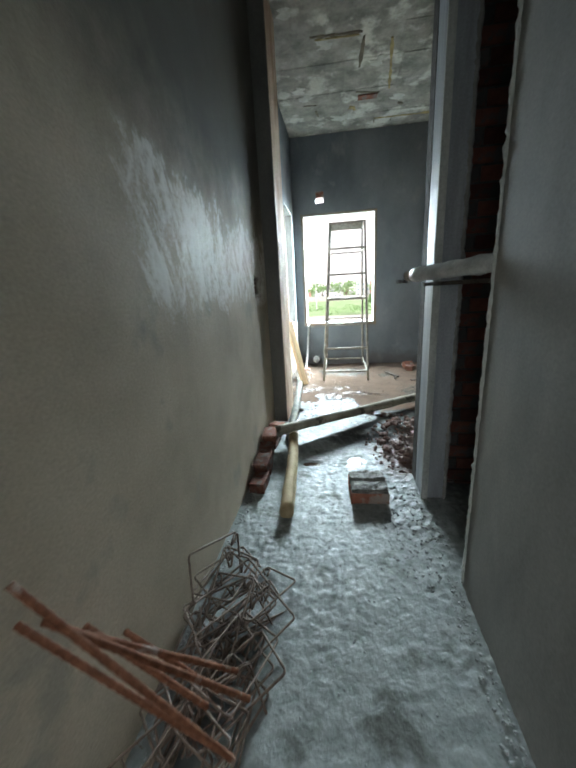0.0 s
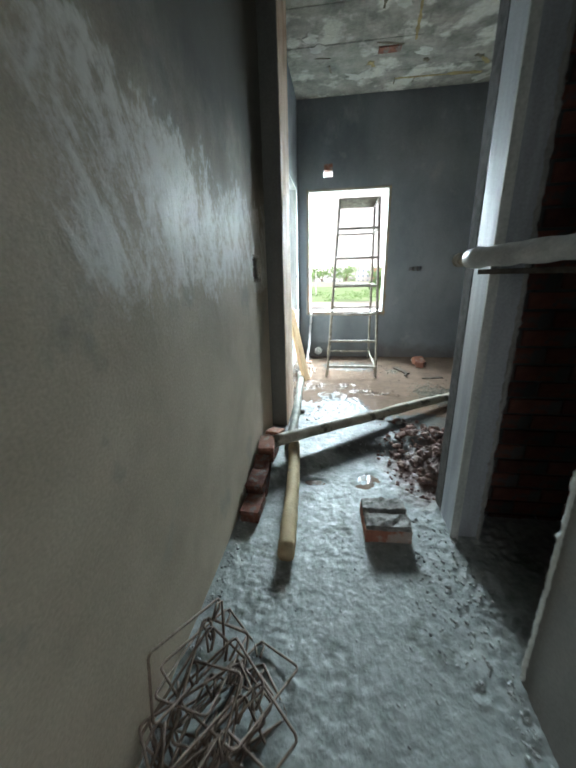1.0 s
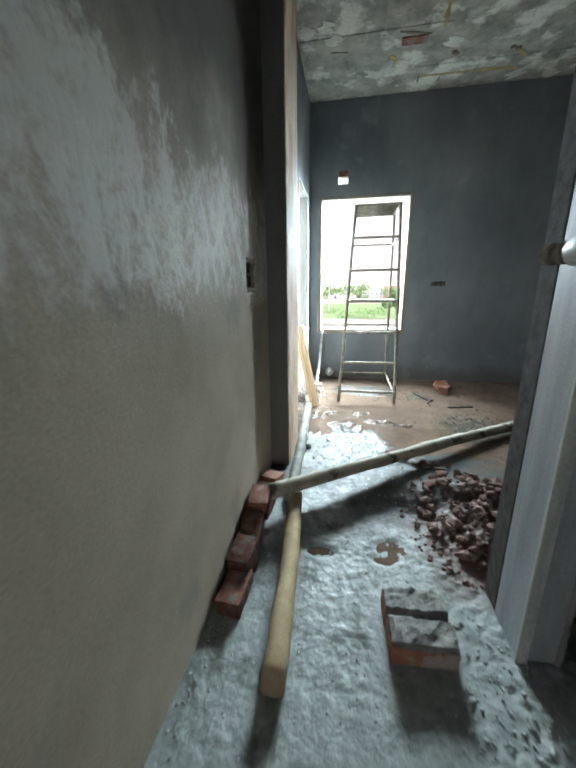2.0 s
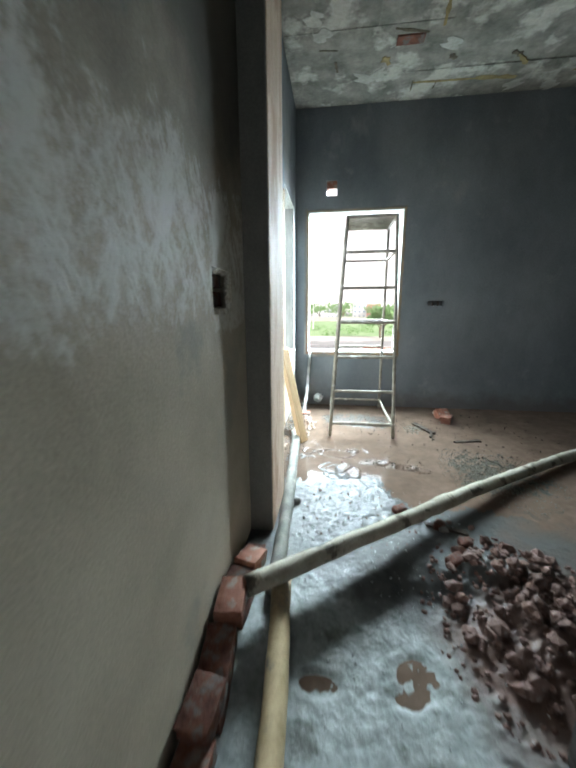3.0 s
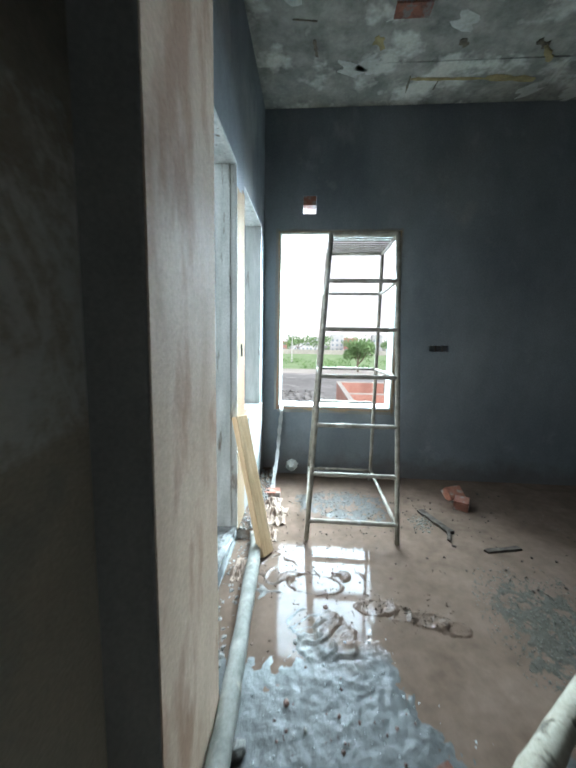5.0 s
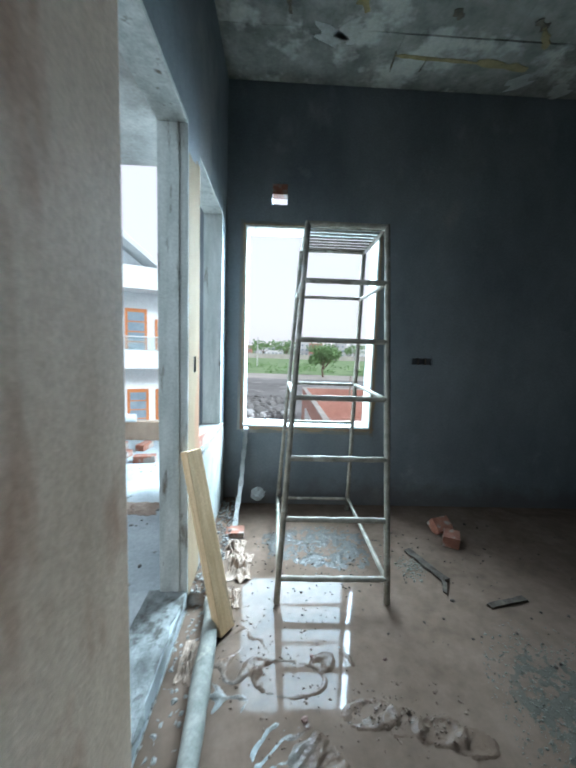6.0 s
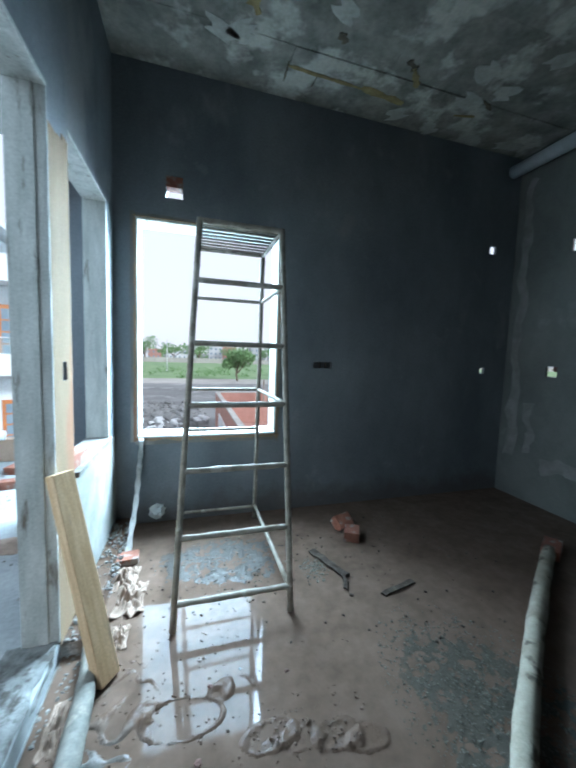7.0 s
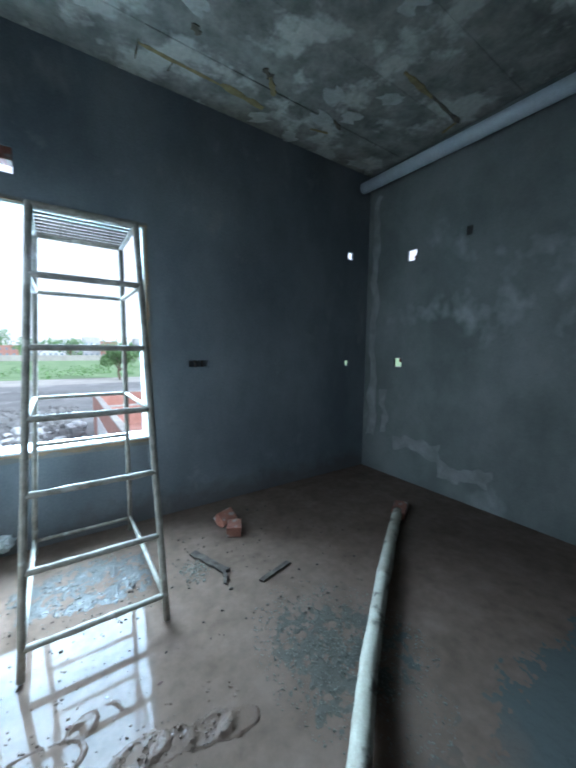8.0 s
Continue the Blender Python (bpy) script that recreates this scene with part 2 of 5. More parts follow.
M["bamboo"] = mat("pole_yellow", (0.33, 0.245, 0.14), (0.48, 0.37, 0.225), 9.0, 0.75, 0.65, 0.5, 0.005, 120,
                  (1, 1, 1), (0.22, 0.19, 0.15), 0.56, 7.0, space="obj", spec=0.15)
M["pole_grey"] = mat("pole_muddy", (0.12, 0.118, 0.104), (0.25, 0.24, 0.21), 11.0, 0.8, 0.7, 0.5, 0.005, 120,
                     (1, 1, 1), (0.31, 0.285, 0.235), 0.58, 9.0, space="obj", spec=0.15)
M["pole"] = mat("pole_cemented", (0.27, 0.245, 0.19), (0.42, 0.385, 0.31), 9.0, 0.85, 0.75, 0.6, 0.006, 120,
                (1, 1, 1), (0.115, 0.10, 0.08), 0.555, 10.0, space="obj", spec=0.12)
M["wood"] = mat("raw_board", (0.50, 0.33, 0.17), (0.66, 0.475, 0.28), 5.0, 0.8, 0.7, 0.4, 0.003, 120, (9, 9, 0.7),
                (0.38, 0.28, 0.19), 0.60, 4.0, space="obj", spec=0.2)
M["char"] = mat("dark_wood", (0.03, 0.023, 0.018), (0.085, 0.068, 0.054), 18.0, 0.85, 0.7, 0.6, 0.004, 120, space="obj", spec=0.08)
M["steel"] = mat("dirty_steel_tube", (0.20, 0.18, 0.145), (0.34, 0.31, 0.26), 16.0, 0.75, 0.6, 0.4, 0.003, 180,
                 third=(0.46, 0.43, 0.375), third_at=0.58, third_scale=9.0, space="obj", spec=0.15)
M["gravel"] = mat("grey_chips", (0.080, 0.076, 0.058), (0.170, 0.163, 0.132), 60.0, 0.7, 0.5, 0.5, 0.005, 140, spec=0.12)
M["rubble"] = mat("red_rubble", (0.11, 0.058, 0.045), (0.20, 0.13, 0.108), 22.0, 0.8, 0.65, 0.6, 0.006, 140,
                  third=(0.27, 0.245, 0.232), third_at=0.60, third_scale=10.0, space="obj", vary=0.3, spec=0.2)
M["pvc"] = mat("grey_plastic", (0.42, 0.45, 0.47), (0.50, 0.53, 0.55), 8.0, 0.4, 0.35, 0.1, 0.001, 90)
M["wrap"] = mat("wrapped_strut", (0.30, 0.30, 0.285), (0.44, 0.44, 0.42), 12.0, 0.6, 0.4, 0.5, 0.005, 110, space="obj")
M["cloth"] = mat("muddy_sack", (0.21, 0.15, 0.112), (0.34, 0.26, 0.205), 9.0, 0.9, 0.85, 0.25, 0.004, 90, spec=0.1)
M["ribbon"] = mat("pale_strip", (0.40, 0.38, 0.35), (0.55, 0.53, 0.50), 14.0, 0.7, 0.7, 0.3, 0.002, 160)
M["box"] = mat("switch_box", (0.06, 0.06, 0.062), (0.11, 0.11, 0.112), 20.0, 0.5, 0.5, 0.2, 0.001, 160)
M["frame_white"] = mat("white_reveal", (0.66, 0.68, 0.68), (0.80, 0.81, 0.81), 7.0, 0.6, 0.5, 0.2, 0.003, 110)
M["ground"] = mat("site_ground", (0.16, 0.16, 0.155), (0.27, 0.268, 0.26), 0.11, 0.95, 0.9, 0.3, 0.1, 2.0,
                  third=(0.34, 0.335, 0.32), third_at=0.58, third_scale=0.3)
M["grass"] = mat("grass_belt", (0.15, 0.24, 0.10), (0.24, 0.33, 0.16), 0.22, 0.95, 0.9, 0.3, 0.1, 3.0)
M["road"] = mat("pale_track", (0.36, 0.34, 0.31), (0.46, 0.44, 0.40), 0.3, 0.95, 0.95, 0.2, 0.05, 3.0)
M["leaf"] = mat("leaves", (0.13, 0.24, 0.085), (0.23, 0.35, 0.145), 0.9, 0.7, 0.6, 0.0, 0.01, 4.0)
M["bark"] = mat("bark", (0.10, 0.075, 0.05), (0.18, 0.14, 0.10), 4.0, 0.9, 0.9, 0.3, 0.02, 30.0)
M["house_white"] = mat("painted_wall", (0.78, 0.84, 0.86), (0.84, 0.89, 0.90), 0.7, 0.8, 0.75, 0.1, 0.004, 20.0)
M["orange"] = mat("varnished_frame", (0.46, 0.17, 0.05), (0.56, 0.23, 0.08), 5.0, 0.45, 0.4, 0.1, 0.002, 60, space="obj")
M["pane_dark"] = mat("dark_pane", (0.20, 0.26, 0.31), (0.27, 0.34, 0.39), 2.0, 0.12, 0.1, 0.0, 0.001, 20)
M["roof_slab"] = mat("roof_sheet", (0.62, 0.68, 0.70), (0.72, 0.77, 0.79), 1.5, 0.6, 0.5, 0.1, 0.004, 20.0)
M["rail_glass"] = mat("tinted_rail", (0.78, 0.88, 0.89), (0.82, 0.91, 0.92), 1.5, 0.05, 0.05, 0.0, 0.004, 20.0)
M["rail_glass"].node_tree.nodes["Principled BSDF"].inputs["Transmission Weight"].default_value = 0.85
M["far_brick"] = mat("brick_far", (0.38, 0.20, 0.155), (0.46, 0.27, 0.215), 1.2, 0.9, 0.9, 0.1, 0.01, 12.0)
M["pale_far"] = mat("far_paint", (0.52, 0.53, 0.53), (0.66, 0.66, 0.65), 0.3, 0.9, 0.9, 0.0, 0.01, 2.0, vary=0.25, space="obj")


# ---- mesh helpers ----
def mesh_of(name, bm, material, smooth=False):
    me = bpy.data.meshes.new(name)
    if smooth:
        for f in bm.faces:
            f.smooth = True
    bm.to_mesh(me)
    bm.free()
    me.materials.append(material)
    return me


def part(name, bm, material, parent, label="", smooth=False):
    ob = new(name, mesh_of(name, bm, material, smooth))
    ob.parent = parent
    if label:
        ob["label"] = label
    return ob


def solo(name, bm, material, label, category, group="", kind="", m=None, smooth=False):
    ob = new(name, mesh_of(name, bm, material, smooth))
    if m is not None:
        ob.matrix_basis = m
    return tagged(ob, label, category, group, kind)


def thing(name, m, label, category, group="", kind=""):
    ob = new(name)
    ob.empty_display_size = 0.1
    ob.matrix_basis = m
    return tagged(ob, label, category, group, kind)


def box(bm, x0, y0, z0, x1, y1, z1, bevel=0.0):
    vs = [bm.verts.new(p) for p in ((x0, y0, z0), (x1, y0, z0), (x1, y1, z0), (x0, y1, z0), (x0, y0, z1), (x1, y0, z1), (x1, y1, z1), (x0, y1, z1))]
    fs = [bm.faces.new([vs[i] for i in q]) for q in ((3, 2, 1, 0), (4, 5, 6, 7), (0, 1, 5, 4), (1, 2, 6, 5), (2, 3, 7, 6), (3, 0, 4, 7))]
    if bevel:
        es = list({e for f in fs for e in f.edges})
        bmesh.ops.bevel(bm, geom=es, offset=bevel, segments=2, affect="EDGES", profile=0.6)
    return bm


def boxed(*a):
    return box(bmesh.new(), *a)


def sweep(bm, pts, radii, seg=10, cap=True, wob=0.0, seed=0):
    """A tube along points, its radius by point, slightly uneven."""
    pts = [Vector(p) for p in pts]
    if not isinstance(radii, (list, tuple)):
        radii = [radii] * len(pts)
    rnd = random.Random(seed)
    rings, up = [], None
    for i, p in enumerate(pts):
        d = (pts[min(i + 1, len(pts) - 1)] - pts[max(i - 1, 0)]).normalized()
        if up is None:
            up = d.orthogonal().normalized()
        up = (up - d * up.dot(d)).normalized()
        side = d.cross(up)
        rings.append([bm.verts.new(p + (up * math.cos(6.28319 * k / seg) + side * math.sin(6.28319 * k / seg)) * radii[i] * (1 + rnd.uniform(-wob, wob)))
                      for k in range(seg)])
    for a, b in zip(rings, rings[1:]):
        for k in range(seg):
            bm.faces.new((a[k], a[(k + 1) % seg], b[(k + 1) % seg], b[k]))
    if cap:
        bm.faces.new(rings[0][::-1])
        bm.faces.new(rings[-1])
    return bm


def rock(bm, c, r, seed, flat=0.75):
    """A small angular lump."""
    rnd = random.Random(seed)
    made = bmesh.ops.create_icosphere(bm, subdivisions=1, radius=1.0)["verts"]
    turn = Euler((rnd.uniform(0, 6), rnd.uniform(0, 6), rnd.uniform(0, 6))).to_matrix()
    sc = Vector((rnd.uniform(0.7, 1.2), rnd.uniform(0.6, 1.1), flat * rnd.uniform(0.7, 1.1))) * r
    for v in made:
        q = turn @ (v.co * rnd.uniform(0.72, 1.15))
        v.co = Vector((q.x * sc.x, q.y * sc.y, q.z * sc.z)) + Vector(c)
    return bm


def wall(name, axis, p0, p1, u0, u1, z0, z1, holes, material, label, uneven=0.0):
    """An upright wall of the thickness p0 to p1 across its axis, with openings (u0, z0, u1, z1) right through it."""
    us = sorted({u0, u1, *(h[i] for h in holes for i in (0, 2))})
    zs = sorted({z0, z1, *(h[i] for h in holes for i in (1, 3))})

    def solid(i, k):
        if not (0 <= i < len(us) - 1 and 0 <= k < len(zs) - 1):
            return False
        cu, cz = (us[i] + us[i + 1]) / 2, (zs[k] + zs[k + 1]) / 2
        return not any(h[0] < cu < h[2] and h[1] < cz < h[3] for h in holes)

    bm, made = bmesh.new(), {}

    def vert(p, u, z):
        key = (p, u, z)
        if key not in made:
            made[key] = bm.verts.new((p, u, z) if axis == "x" else (u, p, z))
        return made[key]

    for i in range(len(us) - 1):
        for k in range(len(zs) - 1):
            if not solid(i, k):
                continue
            a, b, c, d = us[i], us[i + 1], zs[k], zs[k + 1]
            for p in (p0, p1):
                bm.faces.new([vert(p, *q) for q in ((a, c), (b, c), (b, d), (a, d))])
            for other, (q, r) in (((i - 1, k), ((a, c), (a, d))), ((i + 1, k), ((b, c), (b, d))), ((i, k - 1), ((a, c), (b, c))), ((i, k + 1), ((a, d), (b, d)))):
                if not solid(*other):
                    bm.faces.new((vert(p0, *q), vert(p1, *q), vert(p1, *r), vert(p0, *r)))
    bmesh.ops.recalc_face_normals(bm, faces=bm.faces)
    return solo(name, bm, material, label, "wall", kind="structure")


# ---- the shell of the place ----
TOP = 3.35
BACK = 5.78
wall("wall_left", "x", -0.33, -0.10, -1.2, 3.14, -0.2, TOP, [(2.715, 1.16, 2.935, 1.325)], M["plaster_left"], "grey-brown trowelled cement plaster wall, pale sheen streaks and dark top painted in")
# dark plaster put in for the unlit upper wall; facings cover lit parts
wall("wall_left_far", "x", -0.28, -0.15, 3.57, BACK, -0.2, TOP,
     [(3.57, -0.2, 4.62, 2.33), (4.85, 0.71, 5.58, 2.30), (4.73, 1.19, 4.775, 1.27)], M["plaster_back"], "plastered wall with a doorless opening and an empty window opening")
wall("wall_back", "y", BACK, BACK + 0.23, -0.5, 3.80, -0.2, TOP,
     [(0.0, 0.665, 1.085, 2.297), (0.205, 2.46, 0.325, 2.62), (0.10, 0.03, 0.19, 0.125), (1.412, 1.228, 1.589, 1.285), (3.23, 2.40, 3.53, 2.58), (3.22, 1.21, 3.50, 1.27)],
     M["plaster_back"], "dark grey cement plaster wall with an empty window opening")
wall("wall_right", "x", 3.55, 3.78, -1.2, BACK, -0.2, TOP,
     [(5.13, 2.31, 5.42, 2.51), (5.26, 1.21, 5.55, 1.31), (4.58, 2.41, 4.63, 2.49)], M["plaster_right"], "damp grey plaster wall with putlog holes")
# closes the unseen end; its doorway is assumed, to go with the fill
wall("wall_south", "y", -1.43, -1.2, -0.33, 3.78, -0.2, TOP, [(-0.05, -0.06, 0.55, 2.1)], M["plaster"], "plain cement plaster wall behind the corridor")

bm = boxed(-0.33, 3.14, -0.2, 0.02, 3.57, TOP, 0.006)
solo("pier_left", bm, M["plaster"], "plastered pier standing proud of the corridor wall", "pier", kind="structure")
# same cement as the pier: lit side coloured tan, shaded body left grey
solo("wall_facing", boxed(0.017, 3.146, -0.1, 0.0235, 3.566, TOP), M["plaster_warm"], "tan streaked plaster on the pier, coloured for its lit side", "wall", kind="structure")
bm = bmesh.new()
q = [(1.02, 1.42), (0.985, -1.2), (1.11, -1.2), (1.145, 1.41)]
lo, hi = [bm.verts.new((x, y, -0.2)) for x, y in q], [bm.verts.new((x, y, TOP)) for x, y in q]
bm.faces.new(lo), bm.faces.new(hi[::-1])
for i in range(4):
    bm.faces.new((lo[i], hi[i], hi[(i + 1) % 4], lo[(i + 1) % 4]))
bmesh.ops.recalc_face_normals(bm, faces=bm.faces)
solo("wall_right_corridor", bm, M["plaster"], "grey plastered corridor wall with a chipped edge", "wall", kind="structure")

for x0, z0, x1, z1 in ((3.31, 2.40, 3.53, 2.58), (3.23, 2.48, 3.31, 2.58), (3.28, 1.21, 3.50, 1.27)):
    solo("wall_patch", boxed(x0, BACK, z0, x1, BACK + 0.03, z1), M["plaster_back"], "plaster closing the flared side of a putlog hole", "wall", kind="structure")
for y0, z0, y1, z1 in ((5.24, 2.31, 5.42, 2.51), (5.13, 2.42, 5.24, 2.51), (5.36, 1.21, 5.55, 1.31)):
    solo("wall_patch", boxed(3.55, y0, z0, 3.58, y1, z1), M["plaster_right"], "plaster closing the flared side of a putlog hole", "wall", kind="structure")


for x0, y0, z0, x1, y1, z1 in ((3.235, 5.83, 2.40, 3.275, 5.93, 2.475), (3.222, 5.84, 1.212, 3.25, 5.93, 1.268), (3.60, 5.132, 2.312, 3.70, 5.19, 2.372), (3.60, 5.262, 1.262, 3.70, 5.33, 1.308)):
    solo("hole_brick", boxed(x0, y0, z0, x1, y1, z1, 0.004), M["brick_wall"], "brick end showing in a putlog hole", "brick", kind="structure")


def smear(x, y0, z0, y1, z1, seed):
    """A thin ragged coat of paler cement on the right wall."""
    b2 = boxed(x - 0.003, y0, z0, x + 0.01, y1, z1)
    bmesh.ops.subdivide_edges(b2, edges=b2.edges, cuts=26, use_grid_fill=True)
    for v in b2.verts:
        o = v.co.copy()
        for fr, amp in ((4, 0.07), (11, 0.035), (27, 0.015)):
            v.co += Vector((0, noise.noise(o * fr + Vector((seed, 0, 0))), noise.noise(o * fr + Vector((0, seed, 0))))) * amp
    solo("wall_smear", b2, M["smear"], "paler ragged cement smear on the damp wall", "wall", kind="structure")


smear(3.55, 5.62, 0.35, 5.71, 3.10, 1)
smear(3.55, 5.42, 0.45, 5.50, 0.95, 2)
smear(3.55, 4.75, 0.30, 5.35, 0.45, 3)
smear(3.55, 4.30, 0.16, 4.78, 0.30, 4)

# column at the side doorway, with a rebate along its face
pier = thing("pier_right", pose(0, 0, 0), "bare concrete column with pale cement smears", "column", kind="structure")
part("shaft", boxed(1.0, 2.06, -0.2, 1.13, 2.24, TOP, 0.008), M["column"], pier)
part("fillet", boxed(0.992, 2.045, -0.2, 1.03, 2.058, TOP, 0.004), M["jamb"], pier, "pale cement edge strip")


def sheet(name, x0, x1, y0, y1, step, height, material, label, category, kind="structure", flip=False):
    nx, ny = max(2, round((x1 - x0) / step)), max(2, round((y1 - y0) / step))
    xs, ys = np.linspace(x0, x1, nx + 1), np.linspace(y0, y1, ny + 1)
    vs = [(x, y, height(x, y)) for y in ys for x in xs]
    fs = [(j * (nx + 1) + i, j * (nx + 1) + i + 1, (j + 1) * (nx + 1) + i + 1, (j + 1) * (nx + 1) + i) for j in range(ny) for i in range(nx)]
    me = bpy.data.meshes.new(name)
    me.from_pydata(vs, [], [f[::-1] for f in fs] if flip else fs)
    me.polygons.foreach_set("use_smooth", [True] * len(fs))
    me.materials.append(material)
    return tagged(new(name, me), label, category, kind=kind)



# slab soffit as one mesh: uneven boards, slots painted dark, stains, one bare brick
bm = boxed(-0.33, -1.43, TOP, 3.78, BACK + 0.23, TOP + 0.15)
rnd = random.Random(5)
y = -1.19
while y < BACK - 0.02:
    d = min(rnd.uniform(0.4, 0.8), BACK - 0.01 - y)
    x = -0.09 if y < 3.0 else -0.14
    while x < 3.53:
        w = min(rnd.uniform(0.5, 1.3), 3.54 - x)
        box(bm, x + 0.003, y + 0.003, TOP - rnd.uniform(0.003, 0.0085), x + w - 0.003, y + d - 0.003, TOP + 0.02)
        x += w
    y += d
sizes = [len(bm.faces)]


def blot(x0, y0, x1, y1, w, seed, deep=0.011):
    """A ragged strip hanging a little below the boards."""
    r = random.Random(seed)
    a, b = Vector((x0, y0, 0)), Vector((x1, y1, 0))
    side = (b - a).orthogonal().normalized() if abs((b - a).x) + abs((b - a).y) < 1e-6 else Vector((-(b - a).y, (b - a).x, 0)).normalized()
    k = max(6, int((b - a).length / 0.05))
    lo, hi = [], []
    for i in range(k + 1):
        p, ww = a.lerp(b, i / k), w * r.uniform(0.35, 1.0) * (0.6 if i in (0, k) else 1)
        lo.append(p - side * ww), hi.append(p + side * ww * r.uniform(0.5, 1.1))
    z0, z1 = TOP - deep, TOP + 0.01
    ring = lo + hi[::-1]
    under, over = [bm.verts.new((p.x, p.y, z0)) for p in ring], [bm.verts.new((p.x, p.y, z1)) for p in ring]
    n = len(lo)
    for i in range(n - 1):
        bm.faces.new((under[i], under[i + 1], under[2 * n - 2 - i], under[2 * n - 1 - i]))
    for i in range(2 * n):
        bm.faces.new((under[i], over[i], over[(i + 1) % (2 * n)], under[(i + 1) % (2 * n)]))


# dark spots, and strips coloured as the shade of slots not cut in
for i, s in enumerate(((0.30, 3.84, 0.76, 3.87, 0.022), (0.78, 3.92, 0.76, 4.36, 0.024), (0.75, 4.80, 1.02, 4.87, 0.018), (1.27, 5.15, 1.33, 5.20, 0.04),
                       (1.79, 5.19, 1.88, 5.23, 0.035), (2.98, 4.66, 3.45, 4.70, 0.03), (0.28, 5.10, 0.30, 5.24, 0.02), (0.14, 4.95, 0.30, 4.97, 0.008),
                       (1.02, 5.45, 1.03, 5.62, 0.008), (1.25, 5.47, 1.24, 5.60, 0.008), (2.2, 4.2, 2.3, 4.25, 0.02), (2.55, 5.3, 2.68, 5.36, 0.02))):
    blot(*s, 40 + i)
sizes.append(len(bm.faces))
for i, s in enumerate(((1.03, 4.0, 1.12, 4.82, 0.022), (0.70, 5.10, 0.76, 5.20, 0.05), (1.03, 5.48, 1.60, 5.50, 0.02), (1.60, 5.49, 1.98, 5.53, 0.05), (1.86, 5.22, 1.98, 5.36, 0.03),
                       (2.62, 4.64, 3.0, 4.67, 0.03), (2.45, 5.5, 2.62, 5.46, 0.02), (3.42, 4.72, 3.46, 4.86, 0.02), (0.34, 3.88, 0.74, 3.90, 0.012))):
    blot(*s, 70 + i)
sizes.append(len(bm.faces))
box(bm, 0.78, 4.87, TOP - 0.018, 1.0, 4.97, TOP + 0.01)
sizes.append(len(bm.faces))
for i in range(26):
    px, py = rnd.uniform(0.1, 3.3), rnd.uniform(3.2, 5.7)
    blot(px, py, px + rnd.uniform(-0.12, 0.12), py + rnd.uniform(0.06, 0.16), rnd.uniform(0.06, 0.15), 120 + i, 0.0085)
sizes.append(len(bm.faces))
bm.faces.ensure_lookup_table()
for k in range(4):
    for i in range(sizes[k], sizes[k + 1]):
        bm.faces[i].material_index = k + 1
bmesh.ops.recalc_face_normals(bm, faces=bm.faces)
ceiling = solo("ceiling", bm, M["soffit"], "patchy raw concrete slab soffit with board marks and stains", "ceiling", kind="structure")
for k in ("soffit_dark", "soffit_ochre", "brick_old", "soffit_pale"):
    ceiling.data.materials.append(M[k])

# linings of the openings, a hair proud of the wall
solo("door_trim", boxed(-0.284, 4.603, 0.06, -0.185, 4.621, 2.312, 0.003), M["jamb"], "pale scratched cement lining of the door opening", "trim", kind="structure")
solo("door_trim", boxed(-0.19, 4.610, 0.06, -0.146, 4.622, 2.312, 0.003), M["jamb"], "pale cement rebate of the door opening", "trim", kind="structure")
solo("door_trim", boxed(-0.284, 3.572, 2.312, -0.146, 4.622, 2.331, 0.003), M["jamb"], "pale cement lining over the door opening", "trim", kind="structure")
solo("window_trim", boxed(-0.284, 5.560, 0.73, -0.147, 5.581, 2.285, 0.003), M["jamb"], "pale cement lining of the side window opening", "trim", kind="structure")
solo("window_trim", boxed(-0.284, 4.85, 2.285, -0.147, 5.581, 2.301, 0.003), M["jamb"], "pale cement lining over the side window opening", "trim", kind="structure")
bm = boxed(-0.151, 4.624, 0.0, -0.1465, 4.728, 2.20)
box(bm, -0.151, 4.777, 0.0, -0.1465, 4.848, 2.24)
box(bm, -0.151, 4.728, 0.0, -0.1465, 4.777, 1.188)
box(bm, -0.151, 4.728, 1.272, -0.1465, 4.777, 2.21)
solo("wall_facing", bm, M["tan"], "tan plaster coat on the wall between door and window openings", "wall", kind="structure")
# wall under the side window, coloured paler for the light falling on it
solo("wall_facing", boxed(-0.151, 4.849, 0.0, -0.1468, BACK - 0.004, 0.70), M["smear"], "paler sheet for the lit wall face under the side window", "wall", kind="structure")
bm = boxed(-0.29, 4.85, 0.705, -0.13, 5.60, 0.73)
bmesh.ops.subdivide_edges(bm, edges=bm.edges, cuts=9, use_grid_fill=True)
for v in bm.verts:
    v.co += Vector((0.012, 0, 0.008)) * noise.noise(v.co * 22)
solo("window_sill", bm, M["mortar"], "rough mortar sill of the side window opening", "sill", kind="structure")


def rim(name, x0, z0, x1, z1, seed, material):
    """A ragged pale mortar band on the wall."""
    b2 = boxed(x0, BACK - 0.006, z0, x1, BACK + 0.004, z1)
    bmesh.ops.subdivide_edges(b2, edges=b2.edges, cuts=14, use_grid_fill=True)
    for v in b2.verts:
        k = Vector((noise.noise(v.co * 17 + Vector((seed, 0, 0))), 0, noise.noise(v.co * 17 + Vector((0, seed, 0)))))
        v.co += k * 0.009
    return solo(name, b2, M[material], "ragged cement band round the window opening", "trim", kind="structure")


